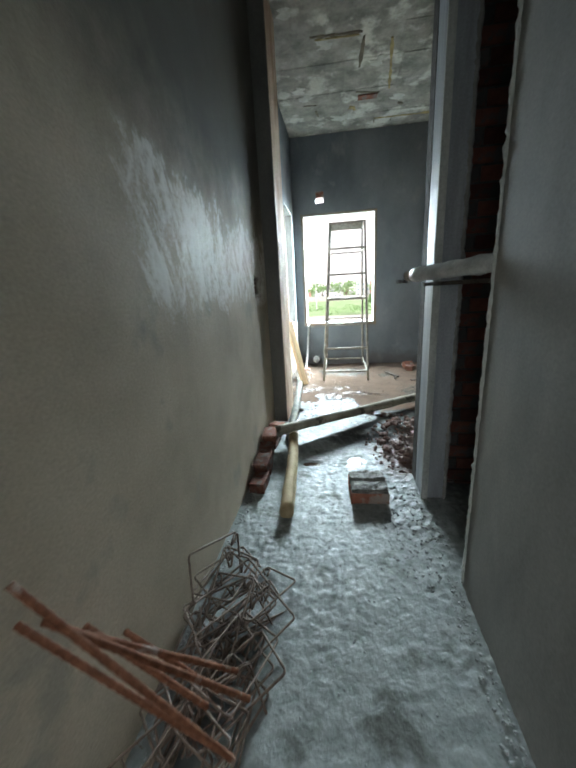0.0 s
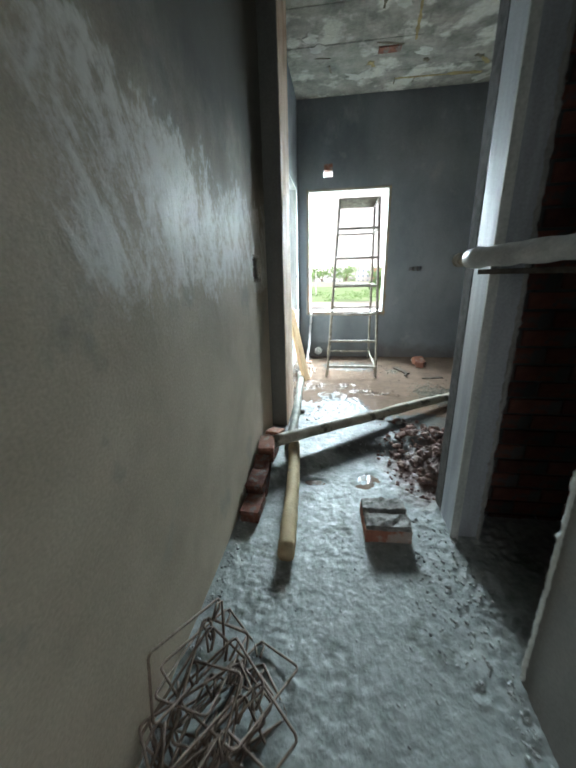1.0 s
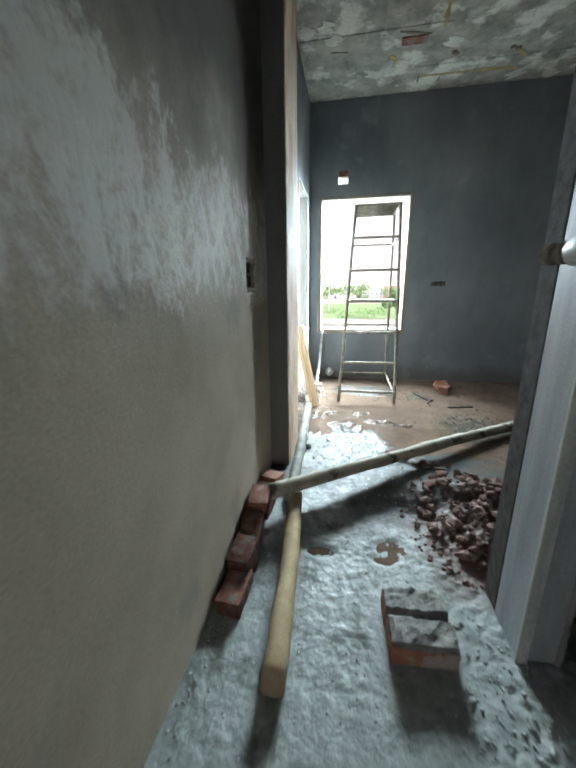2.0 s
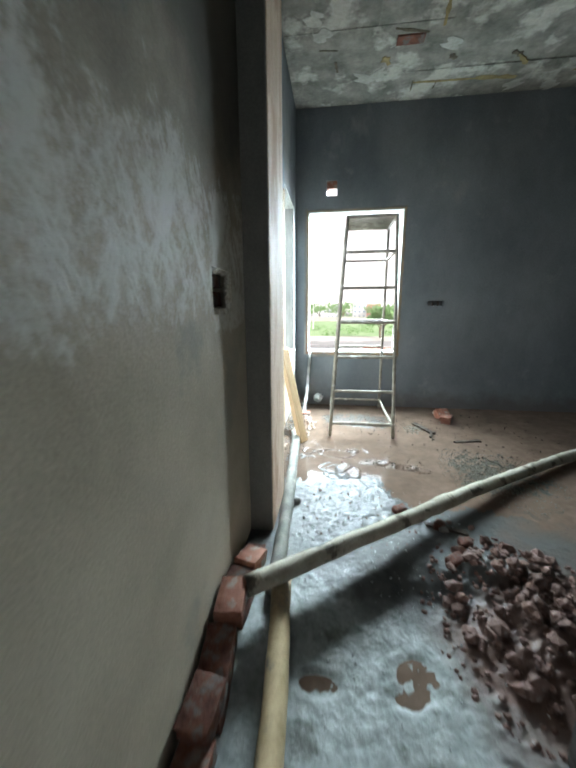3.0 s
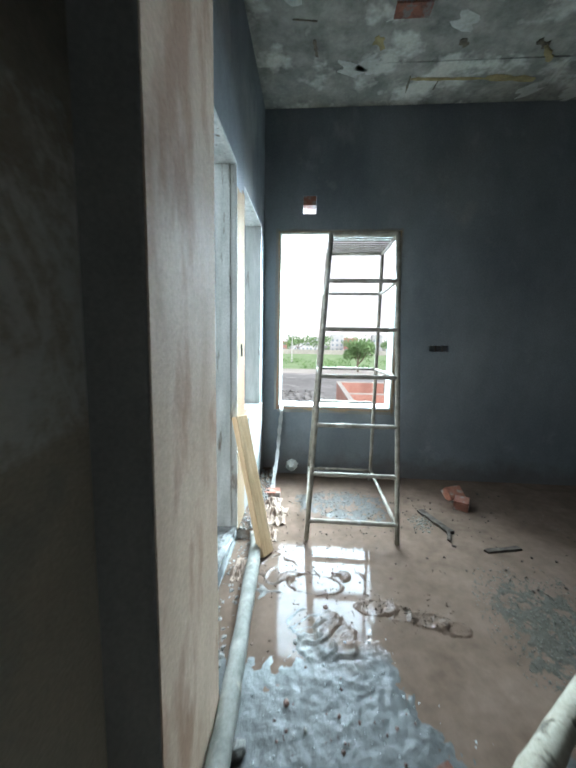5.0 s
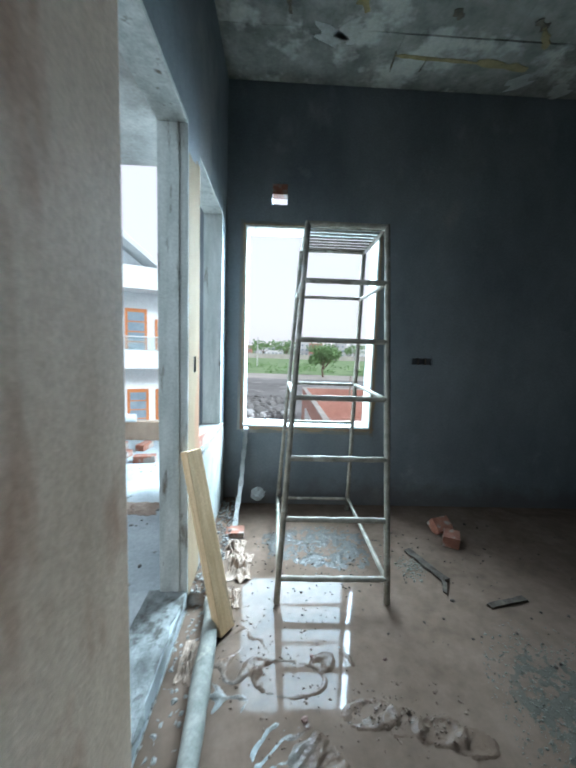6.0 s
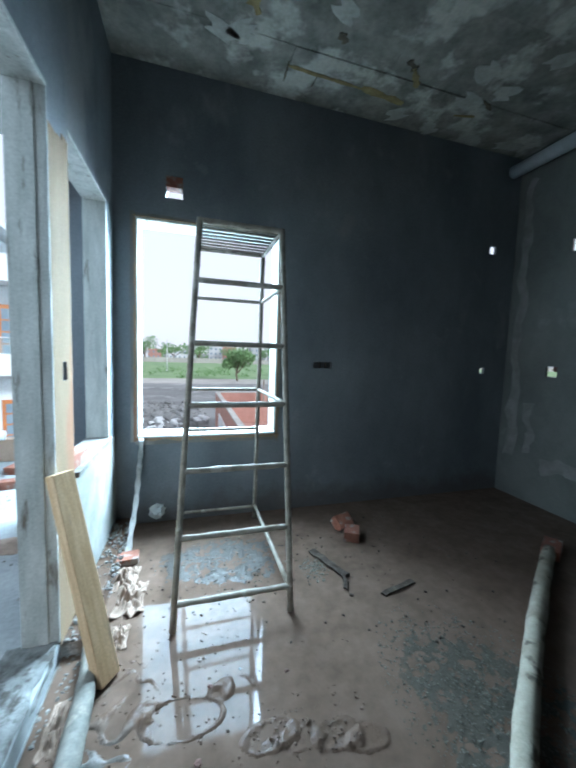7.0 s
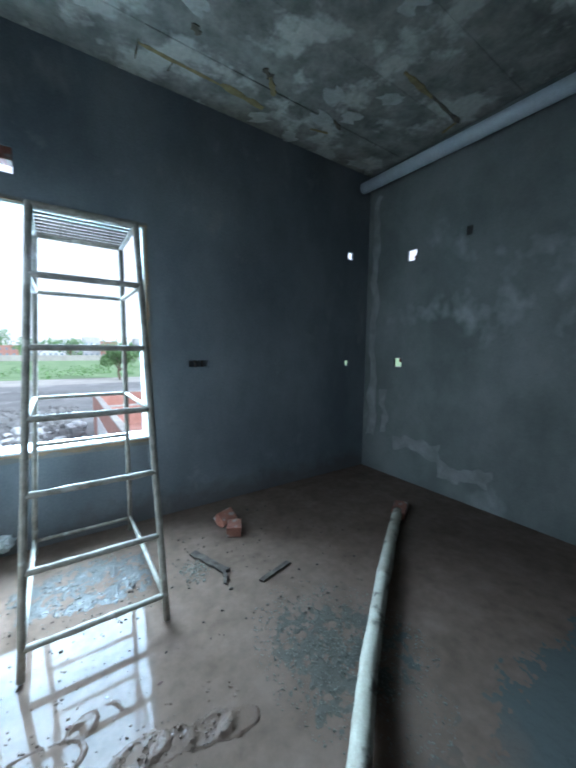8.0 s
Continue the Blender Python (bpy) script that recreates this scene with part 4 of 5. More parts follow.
def link(w, h, r=0.0042):
    """A bent rectangular reinforcement link with hooked ends."""
    c, pts = 0.016, []
    for cx, cy, a0 in ((w / 2 - c, h / 2 - c, 0), (-w / 2 + c, h / 2 - c, 90), (-w / 2 + c, -h / 2 + c, 180), (w / 2 - c, -h / 2 + c, 270)):
        pts += [(cx + c * math.cos(radians(a0 + t)), cy + c * math.sin(radians(a0 + t)), 0) for t in (0, 30, 60, 90)]
    pts = [(w / 2 - 0.05, h / 2 - 0.045, 0.006), (w / 2 - c * 0.6, h / 2 - 0.028, 0.004)] + pts + [(w / 2, h / 2 - 0.01, 0.009), (w / 2 - 0.03, h / 2 - 0.005, 0.012), (w / 2 - 0.06, h / 2 - 0.04, 0.014)]
    return sweep(bmesh.new(), pts, r, 7)


first = solo("steel_link", link(0.30, 0.17), M["link"], "bent rusty steel reinforcement link in a tangled heap", "steel link", "heap of steel links", m=pose(0.0, 1.26, 0.12, 72, 20, 70), smooth=True)
rnd = random.Random(21)
for i in range(34):
    f = i / 33
    copy_thing(first, pose(0.085 + rnd.uniform(-0.09, 0.09), 1.32 - 0.66 * f + rnd.uniform(-0.05, 0.05), -0.048 + 0.075 * rnd.random() ** 1.4,
                           rnd.choice((2, 6, 10, 16, 30)) + rnd.uniform(-10, 10), rnd.uniform(-14, 14), 66 + rnd.uniform(-30, 30)))


for i in range(9):
    x0, y0 = rnd.uniform(-0.03, 0.20), rnd.uniform(0.62, 0.85)
    pts = [(x0 + (rnd.uniform(-0.05, 0.05)) * k / 5, y0 + 0.09 * k, -0.045 + 0.012 * k * rnd.uniform(0.4, 1.2)) for k in range(6)]
    solo("steel_link", sweep(bmesh.new(), pts, 0.0045, 7), M["link"], "straight length of rusty wire in the tangled heap", "steel wire", "heap of steel links", smooth=True)


def bar(p, d, length, r, seed):
    p, d = Vector(p), Vector(d).normalized()
    k = int(length / 0.008)
    pts = [p + d * (length * i / k) for i in range(k + 1)]
    return solo("steel_bar", sweep(bmesh.new(), pts, [r * (1.0 if i % 3 else 1.13) for i in range(k + 1)], 8, seed=seed), M["rust"], "rusty ribbed steel bar leaning on the corridor wall", "steel bar", "rusty bars", smooth=True)


for i, (p, d, ln, r) in enumerate((((0.195, 0.885, 0.10), (-0.47, -0.43, 0.77), 0.56, 0.0075), ((0.245, 0.825, 0.09), (-0.49, -0.34, 0.80), 0.63, 0.0085),
                                   ((0.245, 0.69, 0.10), (-0.45, -0.16, 0.88), 0.70, 0.008), ((0.235, 0.70, 0.09), (-0.47, -0.21, 0.86), 0.64, 0.0075),
                                   ((0.13, 0.80, 0.08), (-0.42, -0.24, 0.87), 0.46, 0.009), ((0.14, 0.86, 0.05), (-0.60, -0.15, 0.75), 0.35, 0.0085))):
    bar(p, d, ln, r, 60 + i)

# strut across the side doorway
strut = thing("door_strut", pose(0, 0, 0), "cement-smeared round steel prop wedged across the side doorway", "strut")
P0, P1 = Vector((0.885, 1.965, 1.235)), Vector((1.035, 1.43, 1.245))
part("tube", sweep(bmesh.new(), [P0.lerp(P1, k / 12) for k in range(13)], [0.033 + 0.003 * math.sin(k * 2.1) for k in range(13)], 14, wob=0.05, seed=4), M["wrap"], strut, smooth=True)
AX = (P0 - P1).normalized()
part("spindle", sweep(bmesh.new(), [P0 + AX * (0.005 * k) for k in range(17)], [0.016 if k % 2 else 0.0185 for k in range(17)], 10), M["steel"], strut, "short threaded steel spindle", smooth=True)
for k in (0.02, 0.055):
    part("collar", sweep(bmesh.new(), [P0 + AX * k, P0 + AX * (k + 0.012)], 0.026, 12), M["steel"], strut)
solo("prop_board", box(bmesh.new(), -0.03, -0.30, 0, 0.03, 0.31, 0.018, 0.003), M["char"], "thin dirty board wedged under the steel prop", "board", m=pose(1.045, 1.74, 1.180, 0, 0, 14))
solo("ceiling_pipe", sweep(bmesh.new(), [(3.42, 5.76, 3.19), (3.42, 4.5, 3.17), (3.42, 2.3, 3.15)], 0.058, 20), M["pvc"], "grey plastic drain pipe fixed under the ceiling", "pipe", smooth=True)


def crumbs(name, spots, material, label, category, kind="stuff"):
    """Many small angular grains as one mesh; spots of (x, y, z, r)."""
    t = (1 + 5 ** 0.5) / 2
    base = np.array([(-1, t, 0), (1, t, 0), (-1, -t, 0), (1, -t, 0), (0, -1, t), (0, 1, t), (0, -1, -t), (0, 1, -t), (t, 0, -1), (t, 0, 1), (-t, 0, -1), (-t, 0, 1)]) / 1.9
    tri = [(0, 11, 5), (0, 5, 1), (0, 1, 7), (0, 7, 10), (0, 10, 11), (1, 5, 9), (5, 11, 4), (11, 10, 2), (10, 7, 6), (7, 1, 8), (3, 9, 4), (3, 4, 2), (3, 2, 6), (3, 6, 8), (3, 8, 9), (4, 9, 5), (2, 4, 11), (6, 2, 10), (8, 6, 7), (9, 8, 1)]
    g = np.random.RandomState(len(spots))
    vs, fs = [], []
    for k, (x, y, z, r) in enumerate(spots):
        q = base * g.uniform(0.65, 1.2, (12, 1)) * g.uniform(0.7, 1.25, 3) * (r, r, r * 0.75)
        a = g.uniform(0, 6.283)
        q = q @ np.array([(math.cos(a), -math.sin(a), 0), (math.sin(a), math.cos(a), 0), (0, 0, 1)])
        vs += [tuple(p) for p in q + (x, y, z)]
        fs += [tuple(i + 12 * k for i in f) for f in tri]
    me = bpy.data.meshes.new(name)
    me.from_pydata(vs, [], fs)
    me.materials.append(material)
    return tagged(new(name, me), label, category, kind=kind)


rnd = random.Random(77)


def scatter(n, cx, cy, rx, ry, r0, r1, power=0.6, lift=0.0):
    out = []
    for _ in range(n):
        a, r = rnd.uniform(0, 6.283), rnd.random() ** power
        x, y = cx + rx * r * math.cos(a), cy + ry * r * math.sin(a)
        s = r0 + (r1 - r0) * rnd.random() ** 3
        if -0.13 < x < 3.5:
            out.append((x, y, floor_height(x, y) + s * 0.35 + lift, s))
    return out


crumbs("floor_grit", scatter(900, 0.45, 1.9, 0.60, 1.5, 0.0015, 0.0062), M["crumb"], "cement crumbs strewn over the corridor floor", "grit")
crumbs("floor_grit", scatter(300, 0.50, 3.35, 0.55, 0.6, 0.0015, 0.0065), M["crumb"], "mud and cement crumbs on the wet floor", "grit")
crumbs("floor_grit", [(1.0 - abs(rnd.gauss(0, 0.035)), rnd.uniform(0.3, 1.45), -0.060, rnd.uniform(0.002, 0.008)) for k in range(330)], M["crumb"], "mortar droppings along the corridor wall", "grit")
crumbs("floor_grit", scatter(420, 0.90, 1.75, 0.17, 0.45, 0.002, 0.011, 0.7), M["crumb"], "raked cement lumps by the side doorway", "grit")
crumbs("floor_grit", [(-0.085 + rnd.uniform(0, 0.05), rnd.uniform(0.5, 2.6), -0.060, rnd.uniform(0.002, 0.009)) for k in range(240)], M["crumb"], "mortar droppings along the plastered wall", "grit")
crumbs("gravel_patch", scatter(3600, 1.55, 4.02, 0.40, 0.52, 0.0018, 0.0062, 0.72, 0.003), M["gravel"], "patch of grey stone chips on the mud", "gravel")
crumbs("gravel_patch", scatter(300, 1.15, 4.92, 0.09, 0.12, 0.003, 0.010, 0.7, 0.006), M["gravel"], "small spill of grey stone chips", "gravel")
crumbs("gravel_patch", scatter(420, 0.60, 5.12, 0.42, 0.32, 0.002, 0.007, 0.6, 0.002), M["gravel"], "fine grey chips under the scaffold", "gravel")
crumbs("floor_grit", [(-0.09 + rnd.uniform(-0.05, 0.08), rnd.uniform(4.62, 5.7), 0.045 + rnd.uniform(-0.02, 0.01), rnd.uniform(0.004, 0.014)) for k in range(320)], M["mortar"], "mortar and gravel along the wall foot", "grit")
crumbs("floor_grit", scatter(220, 0.78, 4.10, 0.28, 0.15, 0.003, 0.008, 0.6, 0.003), M["mud"], "gritty mud thrown up by boots", "grit")
crumbs("floor_grit", [(x, y, -0.0105, rnd.uniform(0.0025, 0.0075)) for x, y in [(0.32 + rnd.gauss(0, 0.22), 4.35 + rnd.gauss(0, 0.28)) for k in range(240)] if -0.02 < x < 1.2], M["mud"], "specks of mud standing in the puddle", "grit")
crumbs("floor_grit", [(x, y, -0.0105, rnd.uniform(0.003, 0.010)) for x, y in [(0.62 + rnd.gauss(0, 0.28), 5.06 + rnd.gauss(0, 0.20)) for k in range(170)] if y < 5.7], M["char"], "dark chips lying in the wet under the scaffold", "grit")
crumbs("floor_grit", scatter(130, 0.50, 3.32, 0.34, 0.40, 0.002, 0.009, 0.6), M["rubble"], "reddish grit trodden into the slurry", "grit")
crumbs("floor_grit", [(x, y, floor_height(x, y) + 0.002, rnd.uniform(0.004, 0.016)) for x, y in [(rnd.uniform(-0.145, -0.02), rnd.uniform(3.58, 4.62)) for k in range(260)]], M["mortar"], "gravel and mortar in the gutter by the threshold", "grit")
crumbs("floor_grit", scatter(150, 1.6, 4.9, 1.1, 0.7, 0.004, 0.012, 0.6, 0.006), M["char"], "dark crumbs strewn over the mud", "grit")

for i, (x, y, r) in enumerate(((0.118, 3.44, 0.034), (0.26, 3.60, 0.014), (0.33, 3.52, 0.011), (0.47, 4.32, 0.015), (0.28, 3.86, 0.016), (0.79, 4.31, 0.013), (0.60, 4.37, 0.010), (0.42, 4.07, 0.018), (0.18, 3.28, 0.014), (1.0, 3.34, 0.02), (0.94, 3.25, 0.03), (1.1, 3.3, 0.026))):
    bm = rock(bmesh.new(), (0, 0, 0), r, 900 + i)
    solo("mud_clod", bm, M["mortar" if i % 2 == 0 else "rubble"], "small clod of hardened mortar on the floor", "clod", "clods", m=pose(x, y, floor_height(x, y) + r * 0.45))

for i, (x, y, ln, rz) in enumerate(((0.74, 3.42, 0.085, 25), (0.80, 3.37, 0.10, -20), (0.93, 3.30, 0.08, 60), (0.93, 3.03, 0.11, 35), (1.02, 3.16, 0.07, 10))):
    solo("brick_bat", brick_mesh(500 + i, ln, 0.055, 0.038, 0.04), M["brick_old"], "broken red brick bat lying in the slurry", "brick", "brick bats", m=pose(x, y, floor_height(x, y) - 0.006, 8, -6, rz))

# loose bricks and sticks by the back wall
solo("brick", brick_mesh(61, 0.14), M["brick"], "broken orange brick on the mud", "brick", "bricks by the back wall", m=pose(1.555, 5.21, -0.012, 0, 0, 62))
solo("brick", brick_mesh(62, 0.15), M["brick"], "dark red brick tipped on its edge near the wall", "brick", "bricks by the back wall", m=pose(1.55, 5.40, 0.0, 40, 0, 20))
brick_at(pose(2.87, 4.70, -0.015, 0, 0, 30), 63, "brick under the far end of the long pole", "bricks by the back wall")


def plank(name, a, b, w, th, seed, label):
    a, b = Vector(a), Vector(b)
    d = b - a
    bm = boxed(0, -w / 2, 0, d.length, w / 2, th)
    bmesh.ops.subdivide_edges(bm, edges=bm.edges, cuts=6, use_grid_fill=True)
    for v in bm.verts:
        v.co += Vector((noise.noise(v.co * 30 + Vector((seed, 0, 0))) * 0.016, noise.noise(v.co * 24 + Vector((0, seed, 0))) * 0.010, noise.noise(v.co * 28) * 0.004))
    turn = d.to_track_quat("X", "Z").to_matrix().to_4x4()
    return solo(name, bm, M["char"], label, "wood", "wood scraps", m=Matrix.Translation(a) @ turn)


plank("wood_scrap", (1.20, 5.10, -0.012), (1.31, 4.80, -0.010), 0.05, 0.018, 1, "dark splintered board end lying on the mud")
plank("wood_scrap", (1.30, 4.82, 0.005), (1.26, 4.70, -0.008), 0.018, 0.014, 2, "short charred stick on the mud")
plank("wood_scrap", (1.45, 4.61, -0.012), (1.69, 4.67, -0.012), 0.032, 0.014, 3, "dark flat wood splinter on the mud")
plank("wood_scrap", (0.86, 3.30, 0.0), (1.06, 3.24, 0.0), 0.03, 0.014, 4, "dark wet stick beside the long pole")

# muddy sacking and the pale strip that hangs from the sill


def crumple(cx, cy, rx, ry, h, seed):
    bm = bmesh.new()
    bmesh.ops.create_grid(bm, x_segments=26, y_segments=26, size=1.0)
    off = Vector((seed * 7.1, seed * 3.3, 0))
    for v in bm.verts:
        q = Vector((v.co.x * 1.8, v.co.y * 1.8, 0)) + off
        k = abs(noise.noise(q * 1.5)) + 0.22 * abs(noise.noise(q * 3.6))
        edge = max(0.0, 1 - v.co.xy.length)
        v.co = Vector((cx + rx * (v.co.x + 0.25 * noise.noise(q * 0.9)), cy + ry * (v.co.y + 0.25 * noise.noise(q * 1.1 + Vector((5, 0, 0)))), -0.012 + h * k * (0.25 + edge)))
    bmesh.ops.solidify(bm, geom=bm.faces[:], thickness=0.002)
    return bm


solo("sack_scrap", crumple(0.085, 4.92, 0.075, 0.12, 0.13, 1), M["cloth"], "crumpled muddy sacking on the wet floor", "sack", "sacking", smooth=True)
solo("sack_scrap", crumple(0.04, 5.10, 0.06, 0.10, 0.12, 2), M["cloth"], "crumpled muddy sacking by the wall", "sack", "sacking", smooth=True)
solo("sack_scrap", crumple(0.075, 4.66, 0.04, 0.07, 0.09, 3), M["cloth"], "torn end of muddy sacking", "sack", "sacking", smooth=True)
solo("sack_scrap", crumple(-0.06, 4.30, 0.035, 0.10, 0.06, 5), M["cloth"], "muddy scrap trodden into the gutter", "sack", "sacking", smooth=True)
brick_at(pose(-0.035, 5.28, -0.045, 0, 0, 5), 64, "wet red brick at the foot of the wall")
bm = bmesh.new()
prev = None
for k in range(25):
    f = k / 24
    x, y, z = 0.035 - 0.03 * f + 0.002 * math.sin(k * 0.5), BACK - 0.016 - 0.42 * f ** 2.2, 0.672 - 0.665 * f
    w = 0.017 + 0.004 * math.sin(k * 1.7)
    row = [bm.verts.new((x - w, y, z)), bm.verts.new((x + w, y - 0.004, z))]
    if prev:
        bm.faces.new((prev[0], prev[1], row[1], row[0]))
    prev = row
bmesh.ops.solidify(bm, geom=bm.faces[:], thickness=0.003)
solo("hanging_strip", bm, M["ribbon"], "pale slack plastic strip hanging from the window sill to the floor", "strip", smooth=True)
# solid crumpled lump, coloured white for daylight coming through the low hole
bm = bmesh.new()
bmesh.ops.create_icosphere(bm, subdivisions=3, radius=0.056)
for v in bm.verts:
    v.co *= 1 + 0.35 * noise.fractal(v.co * 40, 0.8, 2.0, 3)
solo("hole_plug", bm, M["frame_white"], "crumpled plug in a low wall hole, white for the daylight behind it", "plug", m=pose(0.147, 5.772, 0.077))
box_thing = thing("switch_box", pose(1.5005, 5.797, 1.2565), "empty recessed black switch box in the plaster", "switch box")
part("back", boxed(-0.087, 0.02, -0.0275, 0.087, 0.026, 0.0275), M["box"], box_thing)
part("divider", boxed(-0.03, -0.012, -0.027, -0.024, 0.02, 0.027), M["char"], box_thing)
part("divider", boxed(0.03, -0.012, -0.027, 0.036, 0.02, 0.027), M["char"], box_thing)
box_thing = thing("switch_box", pose(-0.2, 4.7525, 1.23), "small recessed black switch box beside the door opening", "switch box")
part("back", boxed(-0.03, -0.0215, -0.039, -0.02, 0.0215, 0.039), M["box"], box_thing)
brick_at(pose(-0.205, 4.98, 0.728, 0, 0, 82), 65, "orange brick lying on the side window sill")
solo("hole_lintel", boxed(0.206, 5.785, 2.54, 0.324, 5.88, 2.619, 0.006), M["brick"], "brick piece across the top of a wall hole", "brick")
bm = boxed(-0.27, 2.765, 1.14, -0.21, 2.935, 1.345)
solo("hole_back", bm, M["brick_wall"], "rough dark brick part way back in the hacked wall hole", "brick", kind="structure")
for i, (y, z, ly, lz) in enumerate(((2.86, 1.262, 0.15, 0.055), (2.89, 1.19, 0.09, 0.06), (2.79, 1.172, 0.10, 0.03))):
    bm = brick_mesh(400 + i, 0.07, ly, lz, 0.02)
    solo("brick_stub", bm, M["brick_old"], "broken brick end in the hacked wall hole", "brick", "broken brick ends", m=pose(-0.175, y, z))

# brick partition behind the side doorway
part_wall = thing("wall_partition", pose(0, 0, 0), "unplastered brick partition beside the column, toned down for doorway shade", "wall", kind="structure")
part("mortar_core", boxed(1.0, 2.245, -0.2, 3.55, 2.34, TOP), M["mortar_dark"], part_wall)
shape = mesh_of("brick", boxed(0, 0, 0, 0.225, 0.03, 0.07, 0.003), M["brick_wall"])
for r in range(34):
    for c in range(4):
        ob = new("brick", shape)
        ob.parent = part_wall
        ob.location = (1.01 + c * 0.236 + (0.118 if r % 2 else 0), 2.232 + 0.004 * math.sin(r * 3 + c * 5), -0.12 + r * 0.082)

# rough mortar rib down the column's arris
rr = random.Random(18)
pts = [(1.128 + rr.uniform(-0.003, 0.003), 2.062 + rr.uniform(-0.003, 0.003), -0.07 + k * 0.02) for k in range(170)]
rad = [0.008 + 0.010 * abs(noise.noise(Vector((k * 0.27, 3.0, 0)))) + rr.uniform(0, 0.003) for k in range(170)]
part("mortar_rib", sweep(bmesh.new(), pts, rad, 8, wob=0.25, seed=19), M["smear"], pier, "rough brownish mortar rib")
# chipped plaster along the free edge of the corridor wall
rr = random.Random(8)
pts, rad = [], []
for k in range(230):
    pts.append((1.021 + rr.uniform(-0.003, 0.002), 1.419 + rr.uniform(-0.002, 0.003), -0.05 + k * 0.015))
    rad.append(0.006 + 0.006 * abs(noise.noise(Vector((k * 0.31, 0, 0)))) + rr.uniform(0, 0.002))
bm = sweep(bmesh.new(), pts, rad, 8, wob=0.2, seed=9)
solo("edge_trim", bm, M["jamb"], "rough pale mortar edge of the corridor wall", "trim", kind="structure")
bm = bmesh.new()
for k in range(150):
    f = k / 150 * 4
    e, q = int(f), f % 1 + rr.uniform(-0.02, 0.02)
    u, w = ((2.715 + 0.22 * q, 1.16), (2.935, 1.16 + 0.165 * q), (2.935 - 0.22 * q, 1.325), (2.715, 1.325 - 0.165 * q))[e]
    d = rr.uniform(-0.006, 0.010)
    u, w = u + d * (0, -1, 0, 1)[e], w + d * (1, 0, -1, 0)[e]
    rock(bm, (-0.120, u, w), rr.uniform(0.008, 0.024), 1700 + k, 0.9)
solo("edge_trim", bm, M["plaster_left"], "broken plaster lip round the hacked hole", "trim", kind="structure")

# terrace things
for i, (x, y, z, a) in enumerate(((-1.12, 6.56, 0, 10), (-1.45, 6.72, 0, -12), (-1.72, 6.8, 0, 4), (-1.5, 6.74, 0.073, 30), (-1.75, 6.78, 0.073, -8), (-1.72, 6.83, 0.146, 12), (-1.98, 6.9, 0, 0), (-1.97, 6.88, 0.073, 8),
                                  (-1.95, 6.9, 0.146, -5), (-1.98, 6.88, 0.219, 3), (-1.30, 7.02, 0, 80), (-1.6, 6.42, 0, 50), (-2.25, 6.8, 0, 0), (-2.24, 6.82, 0.073, 9), (-2.26, 6.8, 0.146, -4))):
    brick_at(pose(x, y, 0.061 + z, 0, 0, a), 200 + i, "pale red brick in a loose pile on the terrace", "terrace bricks")
solo("drain_pipe", sweep(bmesh.new(), [(-2.6, 7.30, 0.36), (-1.55, 7.36, 0.36)], 0.055, 16), M["frame_white"], "white plastic pipe resting on the terrace parapet", "pipe", smooth=True)
solo("sack_scrap", crumple(-0.75, 5.50, 0.16, 0.10, 0.05, 8), M["cloth"], "torn pale scraps on the terrace floor", "sack", "sacking", m=pose(0, 0, 0.072), smooth=True)
crumbs("floor_grit", [(rnd.uniform(-2.2, -0.3), rnd.uniform(4.0, 7.2), 0.062, rnd.uniform(0.004, 0.014)) for k in range(260)], M["mortar"], "grit on the terrace floor", "grit")

# ---- the white house across the plot ----
house = thing("house", pose(-5.74, 17.8, 0, 0, 0, 22), "white painted two storey house with orange doors", "house")
part("wall", boxed(-8, 1.2, -4.0, 2.3, 9, 4.0), M["house_white"], house)
for z0, z1 in ((-2.9, -2.45), (0.25, 1.05), (3.65, 4.6)):
    part("balcony", boxed(-8.1, -0.1, z0, 2.4, 1.2, z1, 0.02), M["house_white"], house)
part("column", boxed(1.9, -0.05, -4.0, 2.25, 0.3, 3.65), M["house_white"], house)
part("glass_rail", boxed(-8.0, -0.06, 1.05, 2.3, -0.04, 1.62), M["rail_glass"], house, "tinted glass balcony rail")
part("rail_cap", boxed(-8.0, -0.08, 1.62, 2.3, -0.02, 1.66), M["frame_white"], house)
bm = bmesh.new()
prof = [(-6.6, 5.0), (-3.2, 7.75), (0.75, 4.62), (0.75, 4.85), (-3.2, 8.05), (-6.8, 5.15)]
fr, bk = [bm.verts.new((x, -0.3, z)) for x, z in prof], [bm.verts.new((x, 8.5, z)) for x, z in prof]
for i in range(6):
    bm.faces.new((fr[i], fr[(i + 1) % 6], bk[(i + 1) % 6], bk[i]))
for q in ((0, 1, 4, 5), (1, 2, 3, 4)):
    bm.faces.new([fr[i] for i in q]), bm.faces.new([bk[i] for i in q])
bmesh.ops.recalc_face_normals(bm, faces=bm.faces)
part("roof", bm, M["roof_slab"], house, "pale pitched roof")
bm = bmesh.new()
a = [bm.verts.new((x, y, z)) for y in (1.3, 1.5) for x, z in ((-6.3, 4.5), (-3.2, 7.5), (0.6, 4.6))]
bm.faces.new(a[:3]), bm.faces.new(a[3:][::-1])
part("gable", bm, M["house_white"], house)
